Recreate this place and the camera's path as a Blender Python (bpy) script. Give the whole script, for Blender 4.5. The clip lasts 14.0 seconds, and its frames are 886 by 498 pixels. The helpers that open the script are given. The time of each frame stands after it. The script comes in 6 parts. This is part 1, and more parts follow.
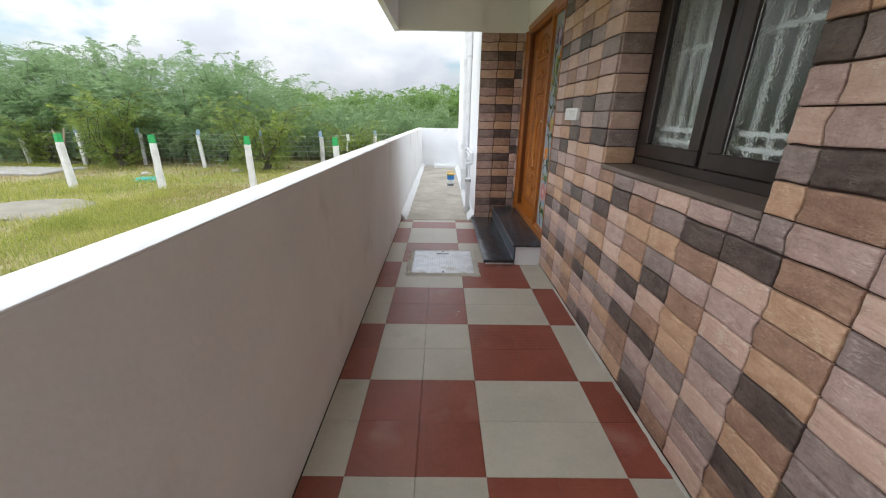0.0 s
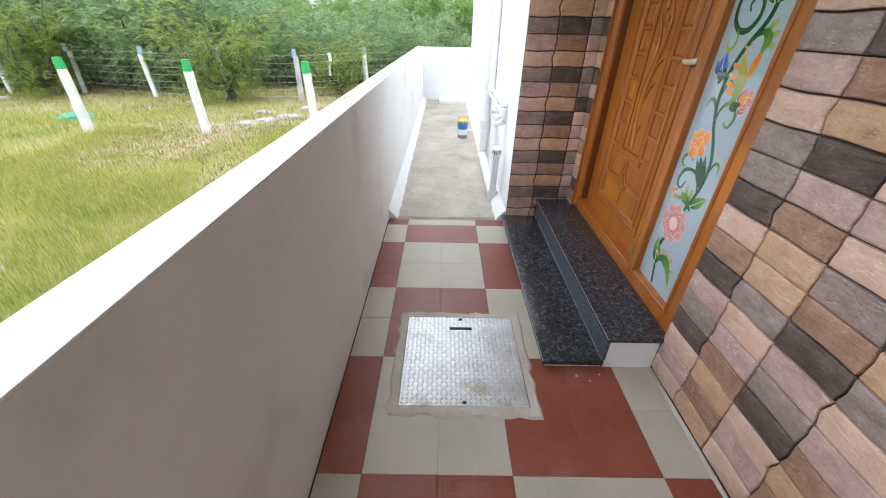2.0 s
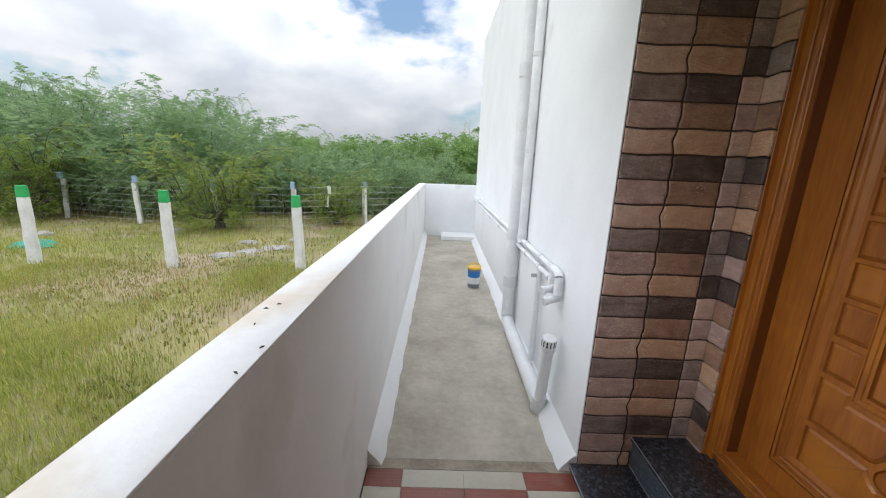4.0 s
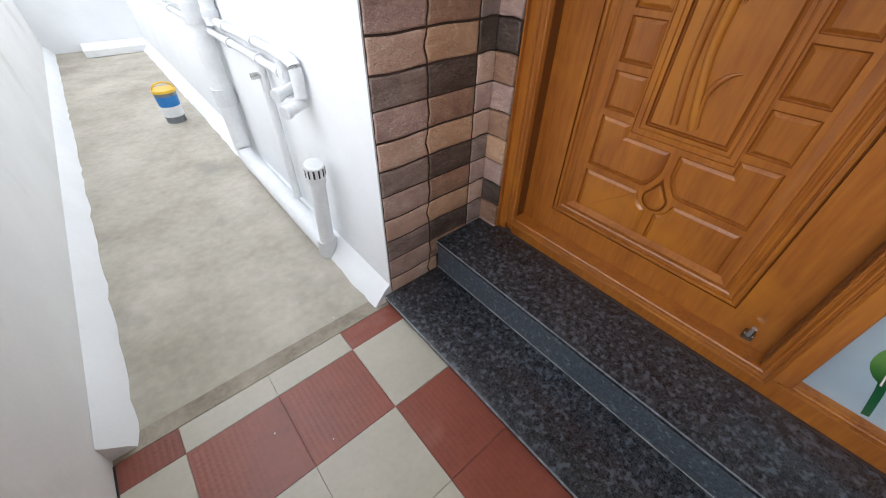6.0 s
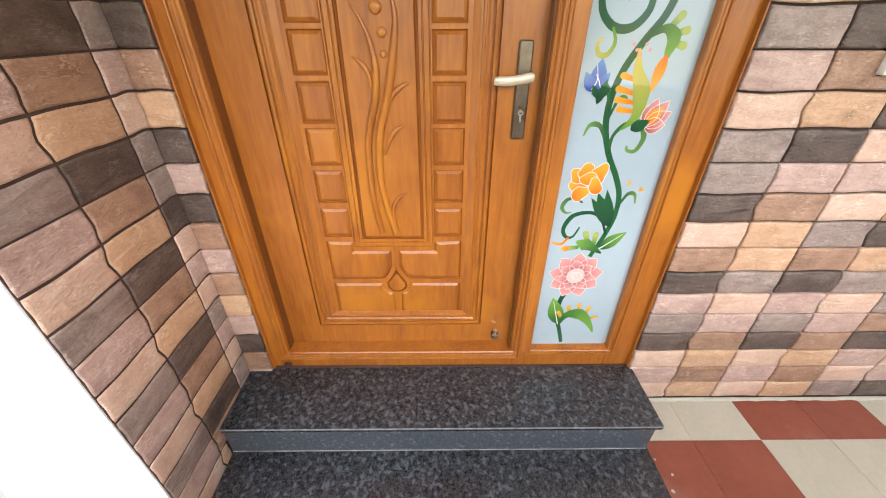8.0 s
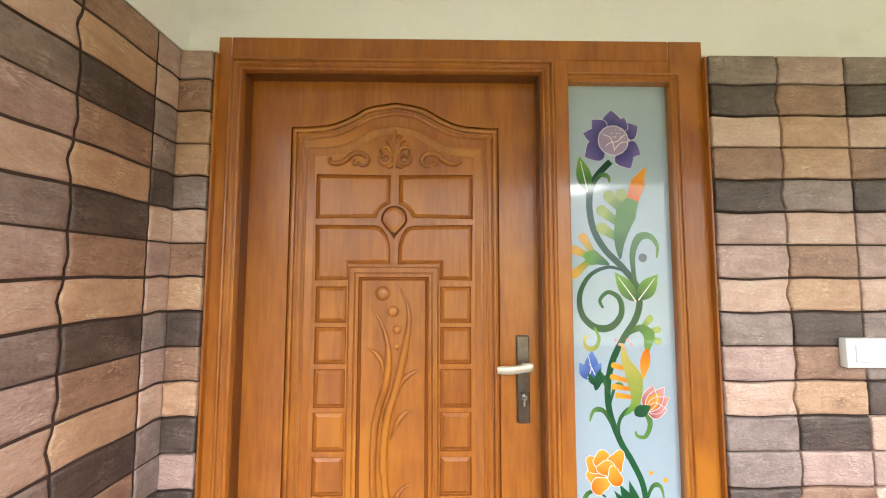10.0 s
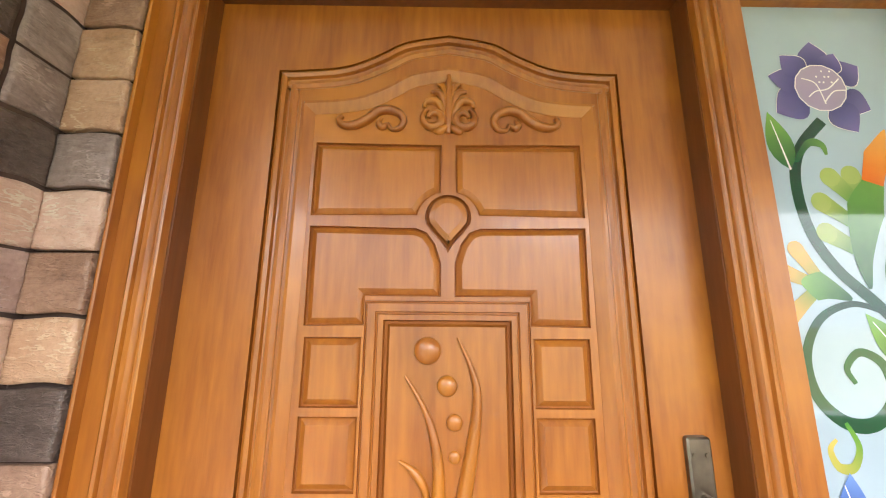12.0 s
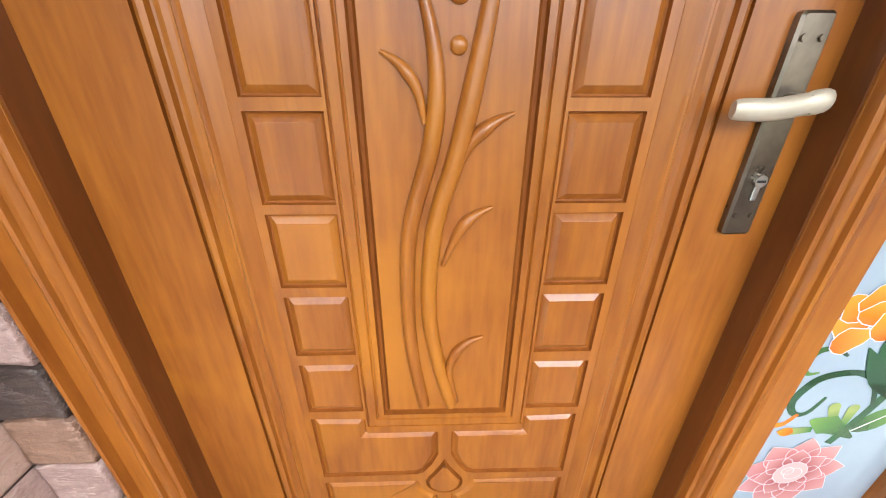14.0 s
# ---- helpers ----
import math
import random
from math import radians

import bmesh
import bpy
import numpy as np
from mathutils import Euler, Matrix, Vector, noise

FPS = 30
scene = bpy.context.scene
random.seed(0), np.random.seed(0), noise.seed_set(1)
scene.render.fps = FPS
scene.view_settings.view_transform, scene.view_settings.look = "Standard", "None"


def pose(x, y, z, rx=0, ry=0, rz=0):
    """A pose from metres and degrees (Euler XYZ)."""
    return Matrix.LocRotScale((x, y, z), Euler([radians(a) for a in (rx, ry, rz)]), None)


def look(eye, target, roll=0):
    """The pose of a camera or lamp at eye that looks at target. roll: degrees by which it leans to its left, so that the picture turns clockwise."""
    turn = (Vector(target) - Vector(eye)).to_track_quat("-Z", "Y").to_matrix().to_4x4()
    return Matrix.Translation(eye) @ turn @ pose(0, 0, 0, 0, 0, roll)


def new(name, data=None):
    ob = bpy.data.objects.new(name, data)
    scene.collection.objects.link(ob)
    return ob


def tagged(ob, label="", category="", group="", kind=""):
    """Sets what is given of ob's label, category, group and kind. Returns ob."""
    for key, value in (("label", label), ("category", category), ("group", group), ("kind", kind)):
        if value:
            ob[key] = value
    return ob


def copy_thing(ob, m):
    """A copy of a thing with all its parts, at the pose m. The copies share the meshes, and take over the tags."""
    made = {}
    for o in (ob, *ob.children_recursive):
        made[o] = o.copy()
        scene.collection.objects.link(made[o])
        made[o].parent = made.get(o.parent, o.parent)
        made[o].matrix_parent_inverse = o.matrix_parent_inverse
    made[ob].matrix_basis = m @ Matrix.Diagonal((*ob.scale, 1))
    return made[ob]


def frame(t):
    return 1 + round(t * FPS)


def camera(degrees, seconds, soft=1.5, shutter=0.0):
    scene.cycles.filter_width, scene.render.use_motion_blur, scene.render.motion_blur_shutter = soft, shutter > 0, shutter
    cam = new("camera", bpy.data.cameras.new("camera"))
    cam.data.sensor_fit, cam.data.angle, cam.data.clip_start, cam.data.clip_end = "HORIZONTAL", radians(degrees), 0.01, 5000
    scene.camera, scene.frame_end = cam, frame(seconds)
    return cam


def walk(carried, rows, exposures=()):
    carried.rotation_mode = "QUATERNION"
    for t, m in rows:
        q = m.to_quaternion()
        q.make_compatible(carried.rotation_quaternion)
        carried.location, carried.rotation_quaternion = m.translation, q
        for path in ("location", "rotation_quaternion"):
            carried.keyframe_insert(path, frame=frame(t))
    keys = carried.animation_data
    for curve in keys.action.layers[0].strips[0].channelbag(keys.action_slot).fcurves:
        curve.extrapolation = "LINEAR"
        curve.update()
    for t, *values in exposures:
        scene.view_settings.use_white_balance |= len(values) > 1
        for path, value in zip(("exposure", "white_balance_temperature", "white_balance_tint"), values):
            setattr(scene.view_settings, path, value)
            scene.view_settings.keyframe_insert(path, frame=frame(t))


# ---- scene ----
import collections
cam = camera(100.8, 14.0, 1.1)
PATH = [
    (0, (-0.005, -0.139, 1.429), (0.008, 1.739, 0.743), 0.8),
    (0.5, (-0.008, 0.64, 1.384), (0.0, 2.338, 0.328), 1.0),
    (1, (-0.074, 1.291, 1.351), (-0.062, 2.836, 0.082), 1.1),
    (1.5, (-0.069, 1.718, 1.398), (-0.058, 3.238, 0.099), 1.2),
    (2, (-0.095, 2.016, 1.522), (-0.09, 3.718, 0.471), 1.0),
    (2.5, (-0.089, 2.32, 1.575), (-0.081, 4.249, 1.047), 0.7),
    (2.7, (-0.099, 2.472, 1.572), (-0.092, 4.435, 1.194), 1.0),
    (4.8, (-0.315, 3.769, 1.422), (-0.286, 5.637, 0.708), 2.4),
    (5, (-0.302, 3.792, 1.397), (-0.274, 5.559, 0.46), 2.4),
    (5.5, (-0.238, 3.869, 1.33), (0.078, 5.422, 0.11), 2.1),
    (6, (-0.08, 4.021, 1.273), (0.908, 5.156, -0.045), 1.2),
    (6.2, (-0.07, 4.035, 1.295), (1.119, 4.895, -0.064), 1.1),
    (6.5, (0.009, 4.07, 1.291), (1.364, 4.499, -0.116), 0.9),
    (7, (0.038, 4.152, 1.324), (1.415, 4.151, -0.126), 0.0),
    (7.5, (-0.037, 4.16, 1.445), (1.442, 4.146, 0.098), 0.2),
    (8, (-0.097, 4.159, 1.525), (1.603, 4.143, 0.473), 0.1),
    (8.5, (-0.127, 4.16, 1.604), (1.72, 4.139, 0.838), 0.1),
    (8.8, (-0.154, 4.154, 1.632), (1.763, 4.127, 1.061), 0.1),
    (9, (-0.169, 4.148, 1.654), (1.781, 4.126, 1.211), 0.2),
    (9.2, (-0.184, 4.146, 1.666), (1.792, 4.121, 1.357), 0.2),
    (11.3, (0.223, 4.317, 1.704), (2.174, 4.306, 2.142), 0.3),
    (11.5, (0.293, 4.33, 1.715), (2.246, 4.315, 2.147), 0.4),
    (12, (0.422, 4.347, 1.666), (2.382, 4.333, 2.065), 0.5),
    (12.5, (0.493, 4.355, 1.608), (2.49, 4.321, 1.715), 0.6),
    (12.6, (0.499, 4.355, 1.61), (2.498, 4.317, 1.61), 0.4),
    (13, (0.54, 4.356, 1.572), (2.519, 4.3, 1.284), 0.8),
    (13.5, (0.576, 4.345, 1.502), (2.484, 4.316, 0.903), 0.1),
    (14, (0.606, 4.352, 1.424), (2.397, 4.299, 0.536), 0.2),
]
walk(cam, [(t, look(eye, target, roll)) for t, eye, target, roll in PATH], [(0, -0.03, 6280, 10), (0.5, 0.52, 6250, 10), (1.0, 0.68, 6180, 10), (1.5, 0.62, 6180, 10), (2.0, 0.45, 6180, 10), (2.5, -0.26, 6350, 10), (2.7, -0.28, 6300, 10), (5.0, -0.42, 6250, 10), (5.5, 0.05, 6100, 10), (6.0, 0.22, 6250, 10), (6.5, 0.66, 6650, 10), (7.0, 1.35, 6700, 10), (7.5, 1.35, 6750, 10), (9, 1.42, 6700, 10), (11.5, 1.72, 6350, 10), (12.0, 1.88, 6350, 10), (12.5, 1.88, 6350, 10), (13.0, 1.74, 6250, 10), (14, 1.45, 6120, 10)])
# ---- light ----
world = bpy.data.worlds.new("sky")
scene.world = world
world.use_nodes = True
wn, wl = world.node_tree.nodes, world.node_tree.links
wn.clear()
w_out, w_bg = wn.new("ShaderNodeOutputWorld"), wn.new("ShaderNodeBackground")
w_sky, w_co, w_map = wn.new("ShaderNodeTexSky"), wn.new("ShaderNodeTexCoord"), wn.new("ShaderNodeMapping")
w_n1, w_ramp, w_mix, w_sc = wn.new("ShaderNodeTexNoise"), wn.new("ShaderNodeValToRGB"), wn.new("ShaderNodeMixRGB"), wn.new("ShaderNodeMixRGB")
w_n2, w_r2 = wn.new("ShaderNodeTexNoise"), wn.new("ShaderNodeValToRGB")
w_sky.sky_type, w_sky.sun_disc, w_sky.sun_elevation, w_sky.sun_rotation = "NISHITA", False, radians(26), radians(250)
w_map.inputs["Scale"].default_value = (1.5, 1.5, 2.9)
w_map.inputs["Location"].default_value = (0.35, 0.1, 0.3)
w_n1.inputs["Scale"].default_value, w_n1.inputs["Detail"].default_value, w_n1.inputs["Roughness"].default_value = 1.9, 10, 0.52
w_ramp.color_ramp.elements[0].position, w_ramp.color_ramp.elements[1].position = 0.35, 0.42
w_n2.inputs["Scale"].default_value, w_n2.inputs["Detail"].default_value = 3.4, 9
w_r2.color_ramp.elements[0].position, w_r2.color_ramp.elements[1].position = 0.36, 0.62
w_r2.color_ramp.elements[0].color, w_r2.color_ramp.elements[1].color = (0.88, 0.92, 0.99, 1), (1.22, 1.23, 1.24, 1)
w_sc.blend_type, w_sc.inputs[0].default_value, w_sc.inputs[2].default_value = "MULTIPLY", 1.0, (0.19, 0.19, 0.19, 1)
wl.new(w_co.outputs["Generated"], w_map.inputs[0])
wl.new(w_map.outputs[0], w_n1.inputs[0])
wl.new(w_map.outputs[0], w_n2.inputs[0])
wl.new(w_n1.outputs[0], w_ramp.inputs[0])
wl.new(w_n2.outputs[0], w_r2.inputs[0])
wl.new(w_sky.outputs[0], w_sc.inputs[1])
wl.new(w_ramp.outputs[0], w_mix.inputs[0])
wl.new(w_sc.outputs[0], w_mix.inputs[1])
wl.new(w_r2.outputs[0], w_mix.inputs[2])
w_sep, w_el, w_mul = wn.new("ShaderNodeSeparateXYZ"), wn.new("ShaderNodeMapRange"), wn.new("ShaderNodeMixRGB")
w_el.inputs["From Min"].default_value, w_el.inputs["From Max"].default_value = 0.05, 0.85
w_el.inputs["To Min"].default_value, w_el.inputs["To Max"].default_value = 0.72, 2.65
w_mul.blend_type, w_mul.inputs[0].default_value = "MULTIPLY", 1.0
wl.new(w_co.outputs["Generated"], w_sep.inputs[0])
wl.new(w_sep.outputs[2], w_el.inputs[0])
wl.new(w_mix.outputs[0], w_mul.inputs[1])
wl.new(w_el.outputs[0], w_mul.inputs[2])
wl.new(w_mul.outputs[0], w_bg.inputs[0])
w_bg.inputs[1].default_value = 1.0
wl.new(w_bg.outputs[0], w_out.inputs[0])

sun = new("sun", bpy.data.lights.new("sun", "SUN"))
sun.data.energy, sun.data.angle, sun.data.color = 0.85, radians(30), (1.0, 0.985, 0.97)
sun.matrix_world = look((-17, -6, 9), (0, 0, 0))


# ---- materials ----
def surf(name, low, high, scale=4.0, fine=60.0, rough=0.6, rough_var=0.1, bump=0.1, stretch=(1, 1, 1), coat=0.0, metal=0.0, spec=0.5,
         lo=0.35, hi=0.65, fine_mix=0.25, bump_scale=None, dirt=None, dirt_at=0.6, dirt_span=None):
    """Two-scale varied surface: broad tone between low and high, fine grain, relief, optional stains."""
    m = bpy.data.materials.new(name)
    m.use_nodes = True
    n, l = m.node_tree.nodes, m.node_tree.links
    b = n["Principled BSDF"]
    tc, info, add, mp = n.new("ShaderNodeTexCoord"), n.new("ShaderNodeObjectInfo"), n.new("ShaderNodeVectorMath"), n.new("ShaderNodeMapping")
    mul = n.new("ShaderNodeMath")
    mul.operation, mul.inputs[1].default_value = "MULTIPLY", 37.0
    add.operation = "ADD"
    mp.inputs["Scale"].default_value = stretch
    l.new(info.outputs["Random"], mul.inputs[0])
    l.new(tc.outputs["Object"], add.inputs[0])
    l.new(mul.outputs[0], add.inputs[1])
    l.new(add.outputs[0], mp.inputs[0])
    n1, n2 = n.new("ShaderNodeTexNoise"), n.new("ShaderNodeTexNoise")
    n1.inputs["Scale"].default_value, n1.inputs["Detail"].default_value, n1.inputs["Roughness"].default_value = scale, 5, 0.6
    n2.inputs["Scale"].default_value, n2.inputs["Detail"].default_value = fine, 4
    l.new(mp.outputs[0], n1.inputs[0])
    l.new(mp.outputs[0], n2.inputs[0])
    mixf, ramp = n.new("ShaderNodeMixRGB"), n.new("ShaderNodeValToRGB")
    mixf.inputs[0].default_value = fine_mix
    l.new(n1.outputs[0], mixf.inputs[1])
    l.new(n2.outputs[0], mixf.inputs[2])
    e = ramp.color_ramp.elements
    e[0].position, e[1].position, e[0].color, e[1].color = lo, hi, (*low, 1), (*high, 1)
    l.new(mixf.outputs[0], ramp.inputs[0])
    col = ramp.outputs[0]
    if dirt:
        n3, r3, mx = n.new("ShaderNodeTexNoise"), n.new("ShaderNodeValToRGB"), n.new("ShaderNodeMixRGB")
        n3.inputs["Scale"].default_value, n3.inputs["Detail"].default_value = scale * 0.7 + 0.7, 9
        r3.color_ramp.elements[0].position, r3.color_ramp.elements[1].position = dirt_at, dirt_at + 0.12
        l.new(add.outputs[0], n3.inputs[0])
        l.new(n3.outputs[0], r3.inputs[0])
        amount = r3.outputs[0]
        if dirt_span:
            sep, both = n.new("ShaderNodeSeparateXYZ"), n.new("ShaderNodeMath")
            both.operation = "MULTIPLY"
            l.new(tc.outputs["Object"], sep.inputs[0])
            l.new(amount, both.inputs[0])
            bell = n.new("ShaderNodeValToRGB")
            rng_y = n.new("ShaderNodeMapRange")
            rng_y.inputs["From Min"].default_value, rng_y.inputs["From Max"].default_value = dirt_span
            l.new(sep.outputs[1], rng_y.inputs[0])
            bell.color_ramp.elements[0].color, bell.color_ramp.elements[1].color = (0, 0, 0, 1), (0, 0, 0, 1)
            top = bell.color_ramp.elements.new(0.5)
            top.color = (1, 1, 1, 1)
            l.new(rng_y.outputs[0], bell.inputs[0])
            l.new(bell.outputs[0], both.inputs[1])
            amount = both.outputs[0]
        l.new(amount, mx.inputs[0])
        l.new(col, mx.inputs[1])
        mx.inputs[2].default_value = (*dirt, 1)
        col = mx.outputs[0]
    l.new(col, b.inputs["Base Color"])
    rr = n.new("ShaderNodeMapRange")
    rr.inputs["To Min"].default_value, rr.inputs["To Max"].default_value = max(0.02, rough - rough_var), min(1, rough + rough_var)
    l.new(n1.outputs[0], rr.inputs[0])
    l.new(rr.outputs[0], b.inputs["Roughness"])
    b.inputs["Metallic"].default_value, b.inputs["Specular IOR Level"].default_value = metal, spec
    b.inputs["Coat Weight"].default_value, b.inputs["Coat Roughness"].default_value = coat, 0.12
    if bump:
        bp = n.new("ShaderNodeBump")
        bp.inputs["Strength"].default_value, bp.inputs["Distance"].default_value = bump, 0.014 if bump > 0.9 else 0.01
        src = n2
        if bump_scale:
            src = n.new("ShaderNodeTexNoise")
            src.inputs["Scale"].default_value, src.inputs["Detail"].default_value = bump_scale, 6
            l.new(mp.outputs[0], src.inputs[0])
        l.new(src.outputs[0], bp.inputs["Height"])
        l.new(bp.outputs[0], b.inputs["Normal"])
    return m


def plain(name, c, rough=0.5, metal=0.0, **k):
    return surf(name, tuple(v * 0.88 for v in c), tuple(min(1, v * 1.08) for v in c), rough=rough, metal=metal, **k)


M = {}
M["wall_paint"] = surf("wall_paint", (0.78, 0.79, 0.80), (0.85, 0.86, 0.87), 2.2, 90, 0.75, 0.1, 0.12, bump_scale=40, dirt=(0.68, 0.685, 0.68), dirt_at=0.66)
M["parapet_paint"] = surf("parapet_paint", (0.80, 0.795, 0.79), (0.87, 0.865, 0.86), 1.8, 60, 0.8, 0.1, 0.22, bump_scale=24, dirt=(0.72, 0.71, 0.68), dirt_at=0.60)
M["cap_paint"] = surf("cap_paint", (0.74, 0.74, 0.74), (0.84, 0.84, 0.84), 2.4, 60, 0.7, 0.1, 0.2, dirt=(0.60, 0.48, 0.32), dirt_at=0.44, dirt_span=(3.0, 5.0))
M["cement"] = surf("cement", (0.32, 0.288, 0.232), (0.50, 0.465, 0.395), 2.4, 26, 0.85, 0.08, 0.25, bump_scale=60, dirt=(0.30, 0.28, 0.235), dirt_at=0.62)
M["red_tile"] = surf("red_tile", (0.185, 0.048, 0.030), (0.265, 0.073, 0.047), 3.0, 40, 0.36, 0.14, 0.06, bump_scale=120, dirt=(0.30, 0.13, 0.10), dirt_at=0.63)
rt = M["red_tile"].node_tree
vor, bmp = rt.nodes.new("ShaderNodeTexVoronoi"), rt.nodes.new("ShaderNodeBump")
vor.inputs["Scale"].default_value, vor.inputs["Randomness"].default_value = 55.0, 0.0
bmp.invert, bmp.inputs["Strength"].default_value, bmp.inputs["Distance"].default_value = True, 0.28, 0.004
crd = rt.nodes.new("ShaderNodeTexCoord")
rt.links.new(crd.outputs["Object"], vor.inputs[0])
rt.links.new(vor.outputs["Distance"], bmp.inputs["Height"])
rt.links.new(rt.nodes["Bump"].outputs[0], bmp.inputs["Normal"])
rt.links.new(bmp.outputs[0], rt.nodes["Principled BSDF"].inputs["Normal"])
M["beige_tile"] = surf("beige_tile", (0.40, 0.372, 0.305), (0.49, 0.458, 0.382), 2.4, 50, 0.38, 0.14, 0.06, bump_scale=120, dirt=(0.33, 0.30, 0.235), dirt_at=0.64)
M["grout"] = surf("grout", (0.20, 0.15, 0.12), (0.34, 0.28, 0.23), 6, 80, 0.9, 0.05, 0.2)
M["dark_grout"] = surf("dark_grout", (0.032, 0.017, 0.013), (0.075, 0.044, 0.034), 8, 80, 0.85, 0.05, 0.2)
STONES = {}


def stone_surf(name, low, high, pale):
    """Moulded wood-grain stone: streaks along the course, broad blotches, pale brushed scratches and fine relief."""
    m = bpy.data.materials.new(name)
    m.use_nodes = True
    n, l = m.node_tree.nodes, m.node_tree.links
    b = n["Principled BSDF"]

    def node(kind, **values):
        k = n.new("ShaderNode" + kind)
        for key, v in values.items():
            k.inputs[key].default_value = v
        return k

    tc, info, isl = node("TexCoord"), node("ObjectInfo"), node("NewGeometry")
    mul, add, add2 = node("VectorMath"), node("VectorMath"), node("VectorMath")
    mul.operation, add.operation, add2.operation = "MULTIPLY", "ADD", "ADD"
    mul.inputs[1].default_value = (31.0, 17.0, 23.0)
    l.new(info.outputs["Random"], mul.inputs[0])
    l.new(tc.outputs["Object"], add.inputs[0])
    l.new(mul.outputs[0], add.inputs[1])
    mul2 = node("VectorMath")
    mul2.operation = "MULTIPLY"
    mul2.inputs[1].default_value = (13.0, 29.0, 19.0)
    l.new(isl.outputs["Random Per Island"], mul2.inputs[0])
    l.new(add.outputs[0], add2.inputs[0])
    l.new(mul2.outputs[0], add2.inputs[1])
    at = add2.outputs[0]
    mp = node("Mapping", Scale=(4.0, 4.0, 13.0))
    l.new(at, mp.inputs[0])
    streak = node("TexNoise", Scale=1.6, Detail=7.0, Roughness=0.60, Distortion=1.6)
    blotch = node("TexNoise", Scale=11.0, Detail=8.0, Roughness=0.68)
    grit = node("TexNoise", Scale=130.0, Detail=4.0)
    l.new(mp.outputs[0], streak.inputs[0])
    l.new(at, blotch.inputs[0])
    l.new(at, grit.inputs[0])
    m1, m2 = node("MixRGB", Fac=0.55), node("MixRGB", Fac=0.20)
    l.new(streak.outputs[0], m1.inputs[1])
    l.new(blotch.outputs[0], m1.inputs[2])
    l.new(m1.outputs[0], m2.inputs[1])
    l.new(grit.outputs[0], m2.inputs[2])
    ramp = node("ValToRGB")
    e = ramp.color_ramp.elements
    e[0].position, e[1].position, e[0].color, e[1].color = 0.39, 0.60, (*low, 1), (*high, 1)
    dk = e.new(0.32)
    dk.color = (*[v * 0.6 for v in low], 1)
    l.new(m2.outputs[0], ramp.inputs[0])
    wav = node("TexWave", Scale=26.0, Distortion=14.0, Detail=3.0)
    wav.inputs["Detail Scale"].default_value = 1.3
    mp2 = node("Mapping", Scale=(0.7, 0.7, 2.4), Rotation=(0.35, 0.0, 0.0))
    l.new(at, mp2.inputs[0])
    l.new(mp2.outputs[0], wav.inputs[0])
    where, wr, sr, both = node("TexNoise", Scale=16.0, Detail=3.0), node("ValToRGB"), node("ValToRGB"), node("Math")
    l.new(at, where.inputs[0])
    wr.color_ramp.elements[0].position, wr.color_ramp.elements[1].position = 0.50, 0.66
    sr.color_ramp.elements[0].position, sr.color_ramp.elements[1].position = 0.72, 0.95
    l.new(where.outputs[0], wr.inputs[0])
    l.new(wav.outputs[0], sr.inputs[0])
    both.operation = "MULTIPLY"
    l.new(wr.outputs[0], both.inputs[0])
    l.new(sr.outputs[0], both.inputs[1])
    weak = node("Math")
    weak.operation, weak.inputs[1].default_value = "MULTIPLY", 0.6
    l.new(both.outputs[0], weak.inputs[0])
    mx = node("MixRGB", Color2=(*pale, 1))
    l.new(weak.outputs[0], mx.inputs[0])
    l.new(ramp.outputs[0], mx.inputs[1])
    l.new(mx.outputs[0], b.inputs["Base Color"])
    rr = node("MapRange")
    rr.inputs["To Min"].default_value, rr.inputs["To Max"].default_value = 0.30, 0.58
    l.new(blotch.outputs[0], rr.inputs[0])
    l.new(rr.outputs[0], b.inputs["Roughness"])
    b.inputs["Coat Weight"].default_value, b.inputs["Coat Roughness"].default_value = 0.10, 0.2
    ht, ht2 = node("Math"), node("Math")
    ht.operation, ht2.operation = "ADD", "MULTIPLY_ADD"
    l.new(streak.outputs[0], ht.inputs[0])
    l.new(blotch.outputs[0], ht.inputs[1])
    l.new(sr.outputs[0], ht2.inputs[0])
    ht2.inputs[1].default_value = 0.14
    l.new(ht.outputs[0], ht2.inputs[2])
    bp = node("Bump", Strength=0.80, Distance=0.009)
    l.new(ht2.outputs[0], bp.inputs["Height"])
    l.new(bp.outputs[0], b.inputs["Normal"])
    return m


for key, low, high in (("tan", (0.42, 0.245, 0.145), (0.60, 0.385, 0.250)), ("pink", (0.34, 0.220, 0.188), (0.54, 0.385, 0.335)),
                       ("light", (0.49, 0.312, 0.230), (0.66, 0.47, 0.375)), ("grey", (0.175, 0.128, 0.113), (0.36, 0.278, 0.248)),
                       ("dark", (0.040, 0.027, 0.022), (0.135, 0.096, 0.080)), ("brown", (0.215, 0.118, 0.077), (0.41, 0.250, 0.170))):
    STONES[key] = stone_surf("stone_" + key, low, high, tuple(min(0.72, v * 1.35 + 0.05) for v in high))
M["granite"] = surf("granite", (0.006, 0.007, 0.010), (0.068, 0.069, 0.079), 75, 300, 0.24, 0.05, 0.02, lo=0.40, hi=0.66, fine_mix=0.50, coat=0.12, spec=0.4, dirt=(0.080, 0.090, 0.110), dirt_at=0.53)
M["granite_edge"] = surf("granite_edge", (0.030, 0.040, 0.055), (0.14, 0.16, 0.19), 95, 260, 0.35, 0.1, 0.03, lo=0.4, hi=0.72, fine_mix=0.35, dirt=(0.25, 0.27, 0.30), dirt_at=0.59)
